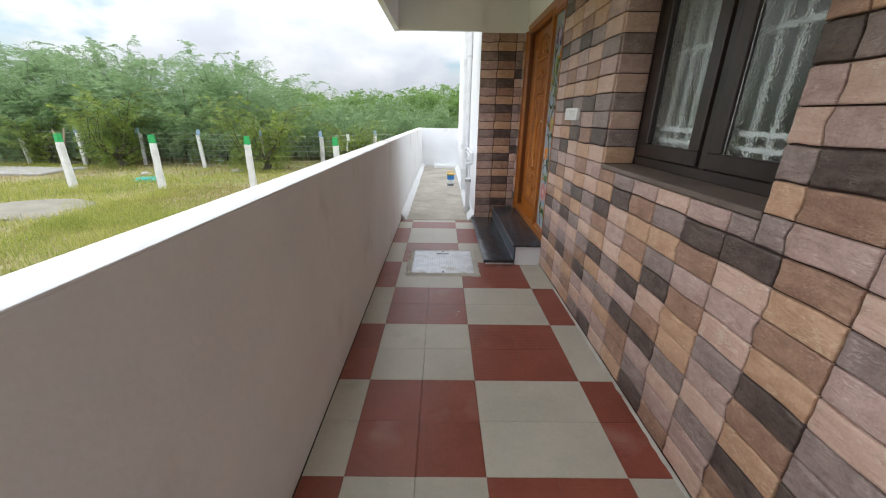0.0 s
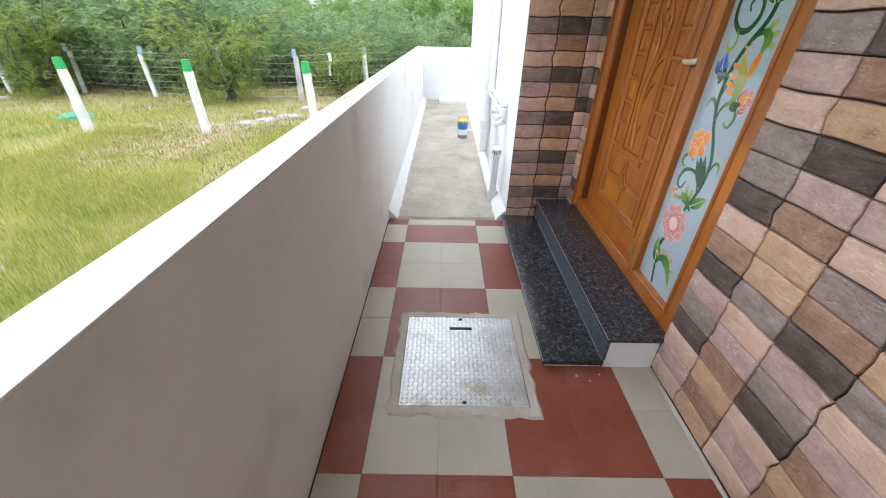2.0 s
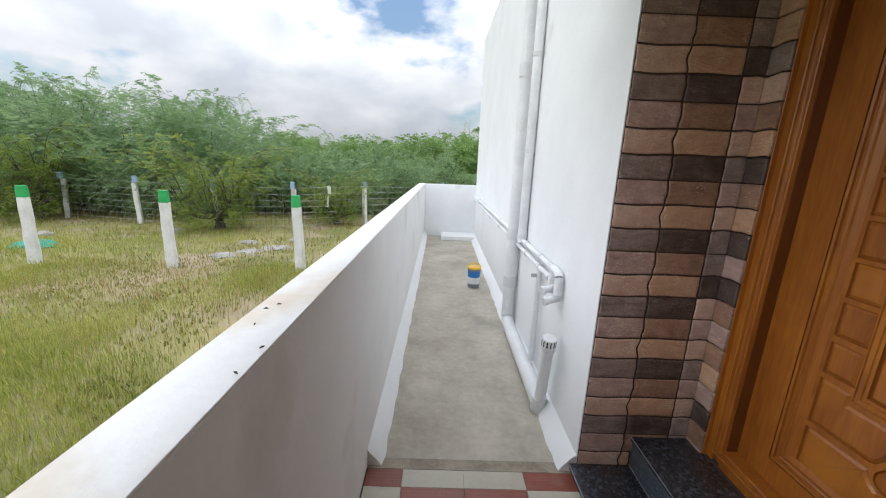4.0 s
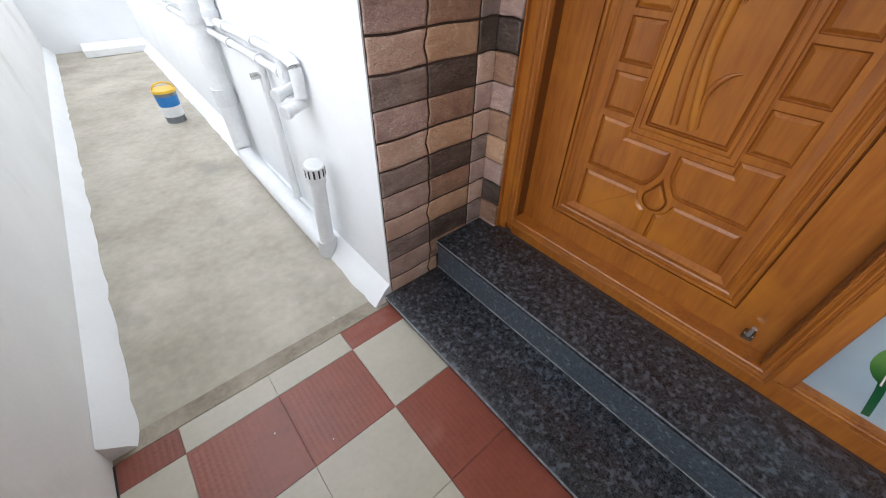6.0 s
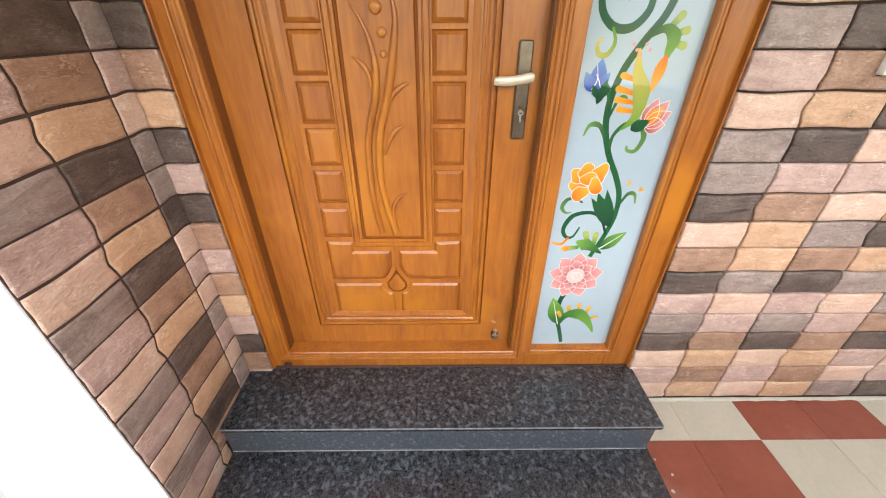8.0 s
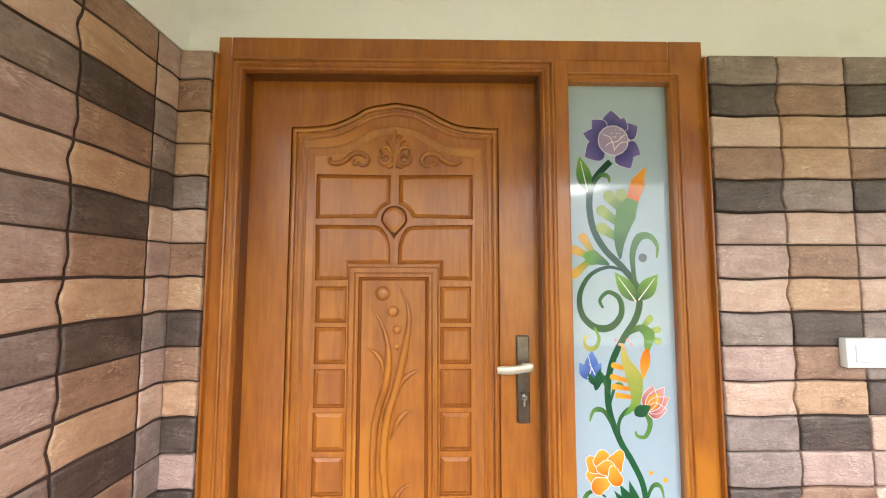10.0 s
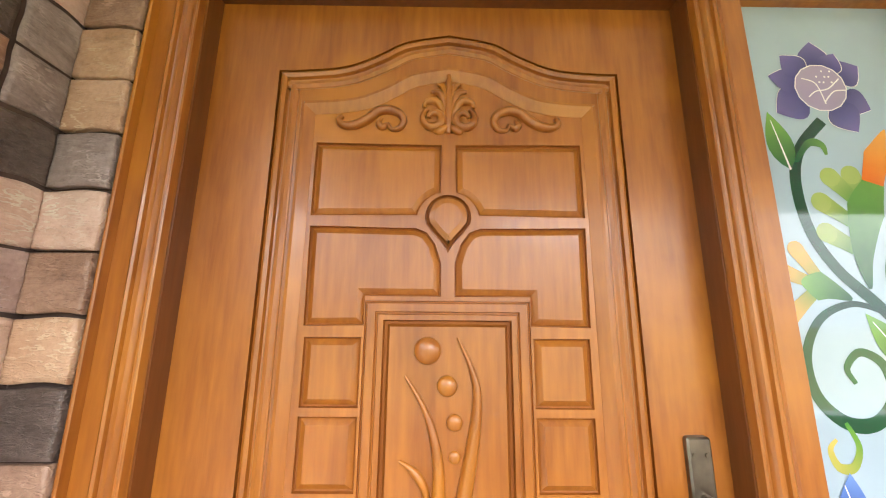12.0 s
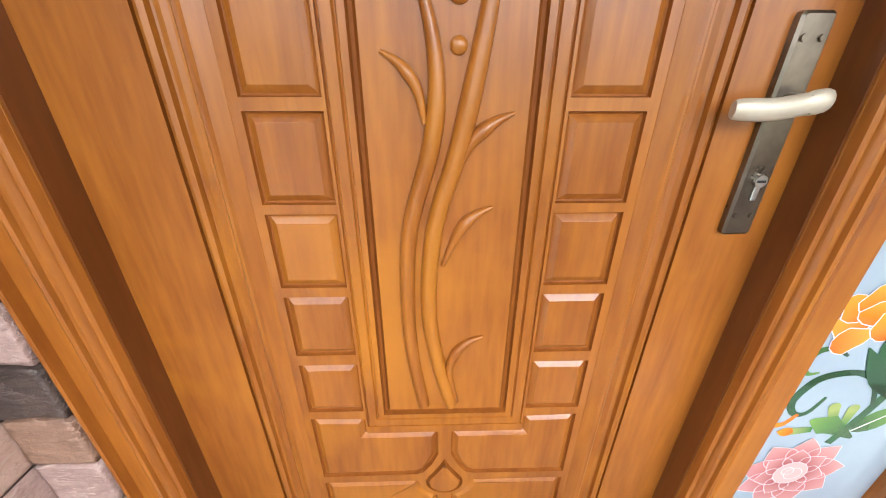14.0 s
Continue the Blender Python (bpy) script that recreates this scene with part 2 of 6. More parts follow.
M["granite_nose"] = surf("granite_nose", (0.09, 0.10, 0.12), (0.30, 0.33, 0.37), 45, 220, 0.4, 0.1, 0.05)
M["white_cement"] = surf("white_cement", (0.16, 0.17, 0.18), (0.48, 0.48, 0.47), 12, 90, 0.85, 0.05, 0.2)
M["teak"] = surf("teak", (0.225, 0.063, 0.009), (0.405, 0.139, 0.017), 2.2, 20, 0.33, 0.08, 0.05, stretch=(4.6, 4.6, 0.5), coat=0.20, fine_mix=0.40, lo=0.33, hi=0.65, dirt=(0.42, 0.150, 0.014), dirt_at=0.54)
# darker teak that paints shade into the carved grooves
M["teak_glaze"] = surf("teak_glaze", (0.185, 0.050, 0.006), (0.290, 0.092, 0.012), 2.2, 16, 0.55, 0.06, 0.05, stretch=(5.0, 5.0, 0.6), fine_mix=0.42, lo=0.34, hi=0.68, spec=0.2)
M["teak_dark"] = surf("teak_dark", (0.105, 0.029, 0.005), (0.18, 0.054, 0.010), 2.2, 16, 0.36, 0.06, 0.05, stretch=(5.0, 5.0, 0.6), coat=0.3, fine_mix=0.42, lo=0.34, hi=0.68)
M["dark_wood"] = surf("dark_wood", (0.018, 0.012, 0.010), (0.045, 0.031, 0.026), 3, 30, 0.38, 0.06, 0.05, stretch=(4, 1, 0.6))
M["sill_stone"] = surf("sill_stone", (0.10, 0.075, 0.062), (0.19, 0.145, 0.12), 5, 40, 0.5, 0.1, 0.1)
M["steel"] = surf("steel", (0.46, 0.475, 0.49), (0.72, 0.74, 0.76), 9, 60, 0.36, 0.14, 0.08, metal=0.6, dirt=(0.40, 0.37, 0.32), dirt_at=0.58)
M["collar"] = surf("collar", (0.40, 0.37, 0.32), (0.54, 0.51, 0.45), 6, 50, 0.9, 0.05, 0.4)
M["lip"] = surf("lip", (0.20, 0.17, 0.13), (0.36, 0.315, 0.25), 7, 50, 0.9, 0.05, 0.4)
M["antique_brass"] = surf("antique_brass", (0.13, 0.106, 0.080), (0.235, 0.195, 0.150), 14, 60, 0.30, 0.08, 0.02, metal=0.9)
M["satin_brass"] = surf("satin_brass", (0.47, 0.41, 0.31), (0.62, 0.56, 0.44), 12, 60, 0.42, 0.08, 0.01, metal=0.35)
M["chrome"] = plain("chrome", (0.62, 0.62, 0.60), 0.2, 0.95, bump=0.0)
M["black_gap"] = plain("black_gap", (0.012, 0.011, 0.010), 0.7)
M["switch_white"] = plain("switch_white", (0.80, 0.80, 0.78), 0.3, bump=0.0)
M["pvc"] = plain("pvc", (0.76, 0.77, 0.78), 0.42, bump=0.04)
M["pvc_ring"] = plain("pvc_ring", (0.70, 0.71, 0.72), 0.5)


# ---- mesh helpers ----
def mesh_of(bm, material):
    me = bpy.data.meshes.new("mesh")
    bmesh.ops.recalc_face_normals(bm, faces=bm.faces)
    bm.to_mesh(me)
    bm.free()
    me.materials.append(material)
    return me


def smooth(ob, angle=35):
    ob.data.polygons.foreach_set("use_smooth", [True] * len(ob.data.polygons))
    ob.data.set_sharp_from_angle(angle=radians(angle))
    return ob


def part(name, bm, material, parent=None, label=""):
    ob = new(name, mesh_of(bm, material))
    if parent:
        ob.parent = parent
    if label:
        ob["label"] = label
    return smooth(ob)


def empty(name, at=(0, 0, 0)):
    ob = new(name)
    ob.empty_display_size = 0.1
    ob.location = at
    return ob


def box(bm, x0, x1, y0, y1, z0, z1, bevel=0.0, seg=1):
    r = bmesh.ops.create_cube(bm, size=1, matrix=Matrix.Translation(((x0 + x1) / 2, (y0 + y1) / 2, (z0 + z1) / 2)) @ Matrix.Diagonal((x1 - x0, y1 - y0, z1 - z0, 1)))
    if bevel:
        vs = set(r["verts"])
        es = [e for e in bm.edges if e.verts[0] in vs and e.verts[1] in vs]
        bmesh.ops.bevel(bm, geom=es, offset=bevel, segments=seg, affect="EDGES", profile=0.5)
    return bm


def boxed(*a, **k):
    return box(bmesh.new(), *a, **k)


def smooth_path(pts, n=6):
    """Catmull-Rom through a few control points of any dimension."""
    out = []
    p = [Vector(q) for q in pts]
    for i in range(len(p) - 1):
        a, b, c, d = p[max(i - 1, 0)], p[i], p[i + 1], p[min(i + 2, len(p) - 1)]
        for k in range(n):
            t = k / n
            out.append(0.5 * ((2 * b) + (c - a) * t + (2 * a - 5 * b + 4 * c - d) * t * t + (3 * b - a - 3 * c + d) * t ** 3))
    return out + [p[-1]]


def tube(bm, path, radius, sides=8, flat=1.0, axis=None):
    """A round rod along path; radius is a number or a function of 0..1; flat squeezes it along axis."""
    rings = []
    path = [Vector(p) for p in path]
    for i, p in enumerate(path):
        d = (path[min(i + 1, len(path) - 1)] - path[max(i - 1, 0)]).normalized()
        up = Vector(axis) if axis else (Vector((0, 0, 1)) if abs(d.z) < 0.9 else Vector((0, 1, 0)))
        s = d.cross(up).normalized()
        u = s.cross(d).normalized()
        r = radius(i / (len(path) - 1)) if callable(radius) else radius
        rings.append([bm.verts.new(p + (s * math.cos(a) + u * math.sin(a) * flat) * r) for a in (2 * math.pi * k / sides for k in range(sides))])
    for a, b in zip(rings, rings[1:]):
        for k in range(sides):
            bm.faces.new((a[k], a[(k + 1) % sides], b[(k + 1) % sides], b[k]))
    bm.faces.new(rings[0])
    bm.faces.new(rings[-1][::-1])
    return bm


def offset_poly(pts, d):
    """Move each corner of a closed counter-clockwise outline inwards by d."""
    n, out = len(pts), []
    for i in range(n):
        a, b, c = (Vector(pts[j % n]) for j in (i - 1, i, i + 1))
        e1, e2 = (b - a).normalized(), (c - b).normalized()
        n1, n2 = Vector((-e1.y, e1.x)), Vector((-e2.y, e2.x))
        m = n1 + n2
        m = m / max(m.dot(m), 0.35) * 2 if m.length > 1e-6 else n1
        out.append(b + m * d)
    return out


def ccw(pts):
    area = sum(pts[i - 1][0] * pts[i][1] - pts[i][0] * pts[i - 1][1] for i in range(len(pts)))
    return pts if area > 0 else pts[::-1]


def relief(bm, outline, profile, x, fill=True):
    """Stepped relief on a plane that faces -x: outline in (y, z), profile rows of (inset, height)."""
    pts = ccw([tuple(p) for p in outline])
    rings = [[bm.verts.new((x - h, q[0], q[1])) for q in offset_poly(pts, d)] for d, h in profile]
    n = len(pts)
    for a, b in zip(rings, rings[1:]):
        for k in range(n):
            bm.faces.new((a[k], a[(k + 1) % n], b[(k + 1) % n], b[k]))
    if fill:
        bm.faces.new(rings[-1])
    return bm


def prism(bm, outline, axis_from, axis_to):
    """A closed outline in (y, z) given thickness along x."""
    pts = ccw([tuple(p) for p in outline])
    a = [bm.verts.new((axis_from, *p)) for p in pts]
    b = [bm.verts.new((axis_to, *p)) for p in pts]
    for k in range(len(pts)):
        bm.faces.new((a[k], a[(k + 1) % len(pts)], b[(k + 1) % len(pts)], b[k]))
    bm.faces.new(a)
    bm.faces.new(b[::-1])
    return bm
# ---- structure ----
XP, XO, TOP = -0.583, -0.700, 1.155     # parapet inner face, outer face, top
XW, XR, YR = 1.0, 0.472, 5.0            # tiled wall face, white wall face, end of the tiled porch
YB, YE = -1.6, 11.1                     # ends of the passage
CLAD = 2.385                            # top of the stone cladding
ROW, COL, Z0 = 0.103, (0.2198, 0.2272), 0.023     # stone courses
DY0, DY1, DZ0, DZ1 = 3.325, 4.895, 0.222, 2.445   # door frame
WY0, WY1, WZ0, WZ1 = 0.972, 2.205, 1.158, 2.385   # window opening


def setting(name, bm, material, label, category):
    return tagged(part(name, bm, material), label, category, kind="structure")


slab = setting("floor", boxed(XP, XW + 0.02, YB, 4.985, -0.20, -0.012), M["grout"], "checkered red and beige tiled passage floor", "floor")
setting("floor_cement", boxed(XP, XR + 0.02, 4.985, YE, -0.20, -0.012, bevel=0.0), M["cement"], "bare grey cement screed of the open passage", "floor")

def parapet_top(y):
    return 1.180 - 0.0098 * y


bm = boxed(XO, XP, YB, YE, -0.75, TOP - 0.002, bevel=0.004)
for v in bm.verts:
    if v.co.z > 0.5:
        v.co.z += parapet_top(v.co.y) - TOP
setting("wall_parapet", bm, M["parapet_paint"], "low plastered parapet wall painted white", "wall")
bm = boxed(XO - 0.006, XP + 0.0008, YB, YE + 0.1, TOP - 0.004, TOP + 0.003, bevel=0.003, seg=2)
for v in bm.verts:
    v.co.z += parapet_top(v.co.y) - TOP
setting("trim", bm, M["cap_paint"], "white painted top of the parapet with rusty stains", "wall top")
setting("wall_end", boxed(XO, 1.3, YE + 0.002, YE + 0.1, -0.75, 1.066, bevel=0.004), M["wall_paint"], "low white wall that closes the passage", "wall")
# wall_back is an unseen addition, kept low to let skylight in from behind
setting("wall_back", boxed(XO, 1.3, YB - 0.1, YB - 0.002, -0.75, 1.19), M["wall_paint"], "plain low white wall added unseen to close the passage behind", "wall")

# white building face beyond the porch
setting("wall_white", boxed(XR, 4.5, YR + 0.004, YE, -0.75, 3.75), M["wall_paint"], "tall white painted house wall with pipes", "wall")

# tiled wall with door and window openings, 0.24 thick
bm = bmesh.new()
T0, T1 = XW + 0.012, XW + 0.25
box(bm, T0, T1, YB, WY0, -0.2, CLAD)
box(bm, T0, T1, WY0, WY1, -0.2, WZ0 - 0.03)
box(bm, T0, T1, WY1, DY0, -0.2, CLAD)
box(bm, T0, T1, DY1, YR, -0.2, CLAD)
box(bm, T0, T1, DY0, DY1, -0.2, DZ0)
wall_stone = setting("wall_east", bm, M["dark_grout"], "house wall clad in split-stone tiles of mixed browns", "wall")
setting("wall_upper", boxed(XW + 0.026, T1, YB, YR, CLAD, 3.75), M["wall_paint"], "white painted wall above the stone cladding", "wall")
wall_ret = setting("wall_return", boxed(XR + 0.004, T1, YR - 0.012 + 0.012, YR + 0.003, 0.0, CLAD), M["dark_grout"], "short return wall clad in stone tiles", "wall")
setting("wall_return_upper", boxed(XR - 0.0, XW + 0.026, YR - 0.006, YR + 0.003, CLAD, 2.80), M["wall_paint"], "white painted wall above the return cladding", "wall")
setting("wall_room", boxed(3.2, 3.3, YB, YR, -0.2, 3.0), plain("room_paint", (0.5, 0.5, 0.48), 0.8), "plain inner wall of the room behind the window", "wall")
setting("floor_room", boxed(T1, 3.2, YB, YR, -0.2, 0.2), M["cement"], "plain floor of the room behind the window", "floor")
setting("ceiling_room", boxed(T1 + 0.002, 3.2, YB, YR, 2.8, 2.9), M["wall_paint"], "plain ceiling of the room behind the window", "ceiling")

# canopy: slab with down-stand edges
bm = boxed(-0.60, XW + 0.024, YB, 4.992, 2.80, 2.92)
box(bm, -0.60, -0.54, YB, 4.992, 2.385, 2.80, bevel=0.004)
box(bm, -0.54, XR - 0.002, 4.93, 4.992, 2.392, 2.80)
tagged(part("ceiling", bm, M["wall_paint"]), "white plastered porch canopy with a down-stand edge", "ceiling", kind="structure")

# plaster coving beside the cement strip
for name, xa, xb in (("skirting_1", XP + 0.001, -0.505), ("skirting_2", XR - 0.001, 0.385)):
    bm = bmesh.new()
    prof = [(xa, 0.0), (xb, 0.0), (xb + (xa - xb) * 0.25, 0.035), (xb + (xa - xb) * 0.8, 0.085), (xa, 0.10)]
    rings = []
    random.seed(4)
    for i in range(61):
        y = 5.005 + (YE - 5.006) * i / 60
        rings.append([bm.verts.new((x + (random.uniform(-0.006, 0.006) if 0 < k < 4 else 0), y, z - 0.011 + (random.uniform(-0.004, 0.004) if 0 < k < 4 else 0))) for k, (x, z) in enumerate(prof)])
    for a, b in zip(rings, rings[1:]):
        for k in range(4):
            bm.faces.new((a[k], a[k + 1], b[k + 1], b[k]))
    bm.faces.new(rings[0])
    bm.faces.new(rings[-1])
    setting(name, bm, M["wall_paint"], "rough white plaster fillet along the wall foot", "skirting")

# cement ramp lip at the end of the tiles, and the low kerb at the far end
bm = bmesh.new()
prof = [(4.985, 0.001), (5.02, -0.007), (5.065, -0.011), (5.065, -0.02), (4.985, -0.02)]
a = [bm.verts.new((XP + 0.002, y, z)) for y, z in prof]
b = [bm.verts.new((XR, y, z)) for y, z in prof]
for k in range(5):
    bm.faces.new((a[k], a[(k + 1) % 5], b[(k + 1) % 5], b[k]))
bm.faces.new(a), bm.faces.new(b[::-1])
setting("floor_lip", bm, M["lip"], "darker cement lip between tiles and screed", "floor edge")
setting("kerb", boxed(-0.22, XR - 0.002, 10.62, YE, -0.012, 0.075, bevel=0.008), M["wall_paint"], "low plastered kerb at the passage end", "kerb")

# ---- steps ----
steps = tagged(empty("doorstep", (0.7, 4.15, 0)), "two-tread doorstep of polished black granite", "step", kind="structure")


def under(ob, top):
    ob.parent = top
    ob.matrix_parent_inverse = Matrix.Translation(top.location).inverted()
    return ob


def put(name, bm, material, top, label=""):
    return under(part(name, bm, material, None, label), top)


put("lower_base", boxed(0.452, 0.74, 3.335, 4.996, -0.01, 0.021), M["wall_paint"], steps, "white plastered base")
put("lower_tread", boxed(0.434, 0.745, 3.318, 4.994, 0.023, 0.055, bevel=0.005, seg=2), M["granite"], steps, "black granite tread")
put("upper_base", boxed(0.752, XW + 0.004, 3.332, 4.996, -0.01, 0.196), M["wall_paint"], steps, "white plastered base")
put("riser", boxed(0.736, 0.751, 3.326, 4.994, 0.056, 0.196), M["granite_edge"], steps, "granite riser")
put("upper_tread", boxed(0.724, XW + 0.05, 3.308, 4.994, 0.197, 0.221, bevel=0.005, seg=2), M["granite"], steps, "black granite tread")

# pale strips paint the light that the worn tread edges catch
put("nosing", boxed(0.7225, 0.7260, 3.309, 4.993, 0.2140, 0.2192), M["granite_nose"], steps, "worn front edge of the upper tread with a painted highlight")
put("nosing", boxed(0.4325, 0.4360, 3.319, 4.993, 0.0440, 0.0532), M["granite_nose"], steps, "worn front edge of the lower tread with a painted highlight")
put("joint_line", boxed(0.7335, 0.7370, 3.327, 4.993, 0.0540, 0.0572), M["white_cement"], steps, "white cement line at the foot of the riser")

# ---- window ----
win = tagged(empty("window_1", (1.24, 1.59, WZ0)), "dark wooden casement window with frosted panes and white grille", "window", kind="structure")
put("window_sill", boxed(XW - 0.004, 1.25, WY0 + 0.002, WY1 - 0.002, WZ0 - 0.026, WZ0, bevel=0.004), M["sill_stone"], win, "brown stone sill")
FX0, FX1 = 1.20, 1.262
bm = bmesh.new()
for a in ((WY0 + .001, WY1 - .001, WZ0, WZ0 + .05), (WY0 + .001, WY1 - .001, WZ1 - .05, WZ1), (WY0 + .001, WY0 + .05, WZ0 + .05, WZ1 - .05), (WY1 - .05, WY1 - .001, WZ0 + .05, WZ1 - .05), (1.565, 1.612, WZ0 + .05, WZ1 - .05)):
    box(bm, FX0, FX1, *a, bevel=0.004)
put("window_frame", bm, M["dark_wood"], win)
frost = bpy.data.materials.new("frosted_glass")
frost.use_nodes = True
n, l = frost.node_tree.nodes, frost.node_tree.links
b = n["Principled BSDF"]
b.inputs["Base Color"].default_value, b.inputs["Roughness"].default_value = (0.92, 0.96, 0.95, 1), 0.03
b.inputs["Transmission Weight"].default_value, b.inputs["IOR"].default_value = 1.0, 1.45
tc, vo, bp = n.new("ShaderNodeTexCoord"), n.new("ShaderNodeTexVoronoi"), n.new("ShaderNodeBump")
vo.inputs["Scale"].default_value = 85
bp.inputs["Strength"].default_value, bp.inputs["Distance"].default_value = 0.34, 0.003
l.new(tc.outputs["Object"], vo.inputs[0]), l.new(vo.outputs["Distance"], bp.inputs["Height"]), l.new(bp.outputs[0], b.inputs["Normal"])
M["grille"] = plain("grille", (0.76, 0.78, 0.77), 0.45)
for ya, yb in ((1.625, 2.150), (1.025, 1.555)):
    za, zb = WZ0 + 0.055, WZ1 - 0.055
    bm = bmesh.new()
    s = 0.072
    for a in ((ya, yb, za, za + s), (ya, yb, zb - s, zb), (ya, ya + s, za + s, zb - s), (yb - s, yb, za + s, zb - s)):
        box(bm, FX0 - 0.012, FX0 + 0.03, *a, bevel=0.005)
    put("casement", bm, M["dark_wood"], win, "dark wooden casement")
    p = put("pane", boxed(FX0 + 0.008, FX0 + 0.013, ya + s, yb - s, za + s, zb - s), frost, win, "patterned frosted pane")
    p.visible_shadow = False
bm = bmesh.new()
for i in range(12):
    y = 1.04 + i * 0.1
    box(bm, 1.275, 1.289, y, y + 0.014, WZ0 + 0.02, WZ1 - 0.01)
for z in (1.30, 1.36, 1.75, 2.15, 2.21):
    box(bm, 1.272, 1.292, WY0 + 0.01, WY1 - 0.01, z, z + 0.022)
put("grille", bm, M["grille"], win, "white steel grille bars")

# ---- door ----
door = tagged(empty("door_1", (1.0, 4.1, DZ0)), "closed carved teak entrance door with painted glass sidelight", "door", kind="structure")
DX, LX = 1.022, 1.092           # frame face, leaf face
LY0, LY1, LZ0, LZ1 = 3.846, 4.828, 0.295, 2.346
GY0, GY1, GZ0, GZ1 = 3.415, 3.790, 0.30, 2.320
JB = 0.11                       # jamb width
OZ0, OZ1 = 0.305, 2.338
OY0, OY1 = 3.853, 4.819         # clear opening of the leaf
GO0, GO1 = 3.436, 3.770         # clear opening of the sidelight


def member(name, y0, y1, z0, z1, inner=None):
    """A square post with, where it borders the leaf, a lower strip for the ridges."""
    if inner:
        put(name, boxed(DX + 0.020, 1.16, *inner, bevel=0.002), M["teak"], door)
    return put(name, boxed(DX, 1.16, y0, y1, z0, z1, bevel=0.004), M["teak"], door)


RW, GTOP = 0.037, 2.304         # ridge width, sidelight head
member("jamb", OY1 + RW - 0.001, DY1, DZ0, DZ1, (OY1, OY1 + RW - 0.002, DZ0, OZ1 + RW))
member("jamb", DY0, GO0, DZ0, DZ1)
put("mullion", boxed(DX - 0.0072, 1.16, GO1, OY0 - RW + 0.001, OZ0, OZ1 + RW - 0.002, bevel=0.004), M["teak"], door)
put("mullion", boxed(DX + 0.020, 1.159, OY0 - RW + 0.002, OY0, OZ0, OZ1, bevel=0.002), M["teak"], door)
member("head", GO0 + 0.0005, OY1 + RW - 0.002, OZ1 + RW - 0.001, DZ1, (OY0 - RW, OY1, OZ1, OZ1 + RW - 0.002))
put("sidelight_head", boxed(DX, 1.16, GO0 + 0.0005, GO1 - 0.0005, GTOP, OZ1 + RW - 0.0015), M["teak"], door)
put("edge_bead", boxed(XW + 0.003, 1.03, DY1 - 0.007, DY1 - 0.0005, DZ0 + 0.001, CLAD - 0.002, bevel=0.002), M["teak"], door)
put("edge_bead", boxed(XW + 0.003, 1.03, DY0 + 0.0005, DY0 + 0.007, DZ0 + 0.001, CLAD - 0.002, bevel=0.002), M["teak"], door)
member("threshold", GO0 + 0.0005, OY1 - 0.0005, DZ0, OZ0)
LIP = [(0.0, -0.002), (0.0005, 0.005), (0.006, 0.010), (0.011, 0.009), (0.013, 0.001), (0.017, 0.001), (0.021, 0.008), (0.027, 0.010), (0.032, 0.007), (0.034, 0.0005), (0.038, 0.0005), (0.041, 0.005), (0.045, 0.004), (0.0475, -0.004), (0.0485, -0.10)]


def rect(y0, y1, z0, z1):
    return [(y0, z0), (y1, z0), (y1, z1), (y0, z1)]


K = RW / 0.0480
put("frame_moulding", relief(bmesh.new(), rect(OY0 - RW, OY1 + RW, OZ0 - RW, OZ1 + RW), [(d * K, (h * 0.75 if h > 0 else h) + 0.001 - 0.014 * d / 0.0485) for d, h in LIP], DX, fill=False), M["teak"], door)
LIP2 = [(d * 0.62, h if h > -0.05 else -0.040) for d, h in LIP]
put("frame_moulding", relief(bmesh.new(), rect(GO0 - 0.0295, GO1 + 0.0295, OZ0 - 0.010, GTOP + 0.0295), [(d, (h * 0.65 if h > 0 else h) + 0.001 - 0.008 * d / 0.03) for d, h in LIP2], DX, fill=False), M["teak"], door)

# thin linings in a darker teak around the leaf opening
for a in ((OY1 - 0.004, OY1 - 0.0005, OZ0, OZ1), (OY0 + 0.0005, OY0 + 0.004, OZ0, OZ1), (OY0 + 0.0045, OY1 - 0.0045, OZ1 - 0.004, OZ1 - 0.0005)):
    put("rebate", boxed(DX + 0.024, LX + 0.008, *a), M["teak_dark"], door, "darker teak rebate")
YC = 4.333
leaf = put("leaf", boxed(LX + 0.011, LX + 0.04, LY0, LY1, LZ0, LZ1, bevel=0.002), M["teak"], door, "carved teak door leaf")


def on_leaf(name, bm, material=None, label=""):
    ob = smooth(part(name, bm, material or M["teak"], None, label), 60 if name.startswith("carved") else 13)
    ob.parent = leaf
    return ob



def mirrored(pts):
    return [(YC + u, z) for u, z in pts], [(YC - u, z) for u, z in pts]


def arch(u_end, z_end, rise, bottom):
    half = [(u_end, z_end), (u_end * 0.80, z_end + rise * 0.03), (u_end * 0.60, z_end + rise * 0.14), (u_end * 0.42, z_end + rise * 0.45), (u_end * 0.26, z_end + rise * 0.80), (0.0, z_end + rise)]
    top = [tuple(p) for p in smooth_path(half, 5)]
    full = [(YC + u, z) for u, z in top] + [(YC - u, z) for u, z in top[-2::-1]]
    return full + [(YC - u_end, bottom), (YC + u_end, bottom)]


OGEE = [(0.0, 0.0), (0.001, -0.008), (0.004, -0.008), (0.006, 0.002), (0.012, 0.006), (0.019, 0.004), (0.021, -0.004), (0.024, -0.005), (0.027, 0.000), (0.034, 0.001), (0.040, -0.003), (0.043, -0.003), (0.046, 0.0)]
HOLES = []


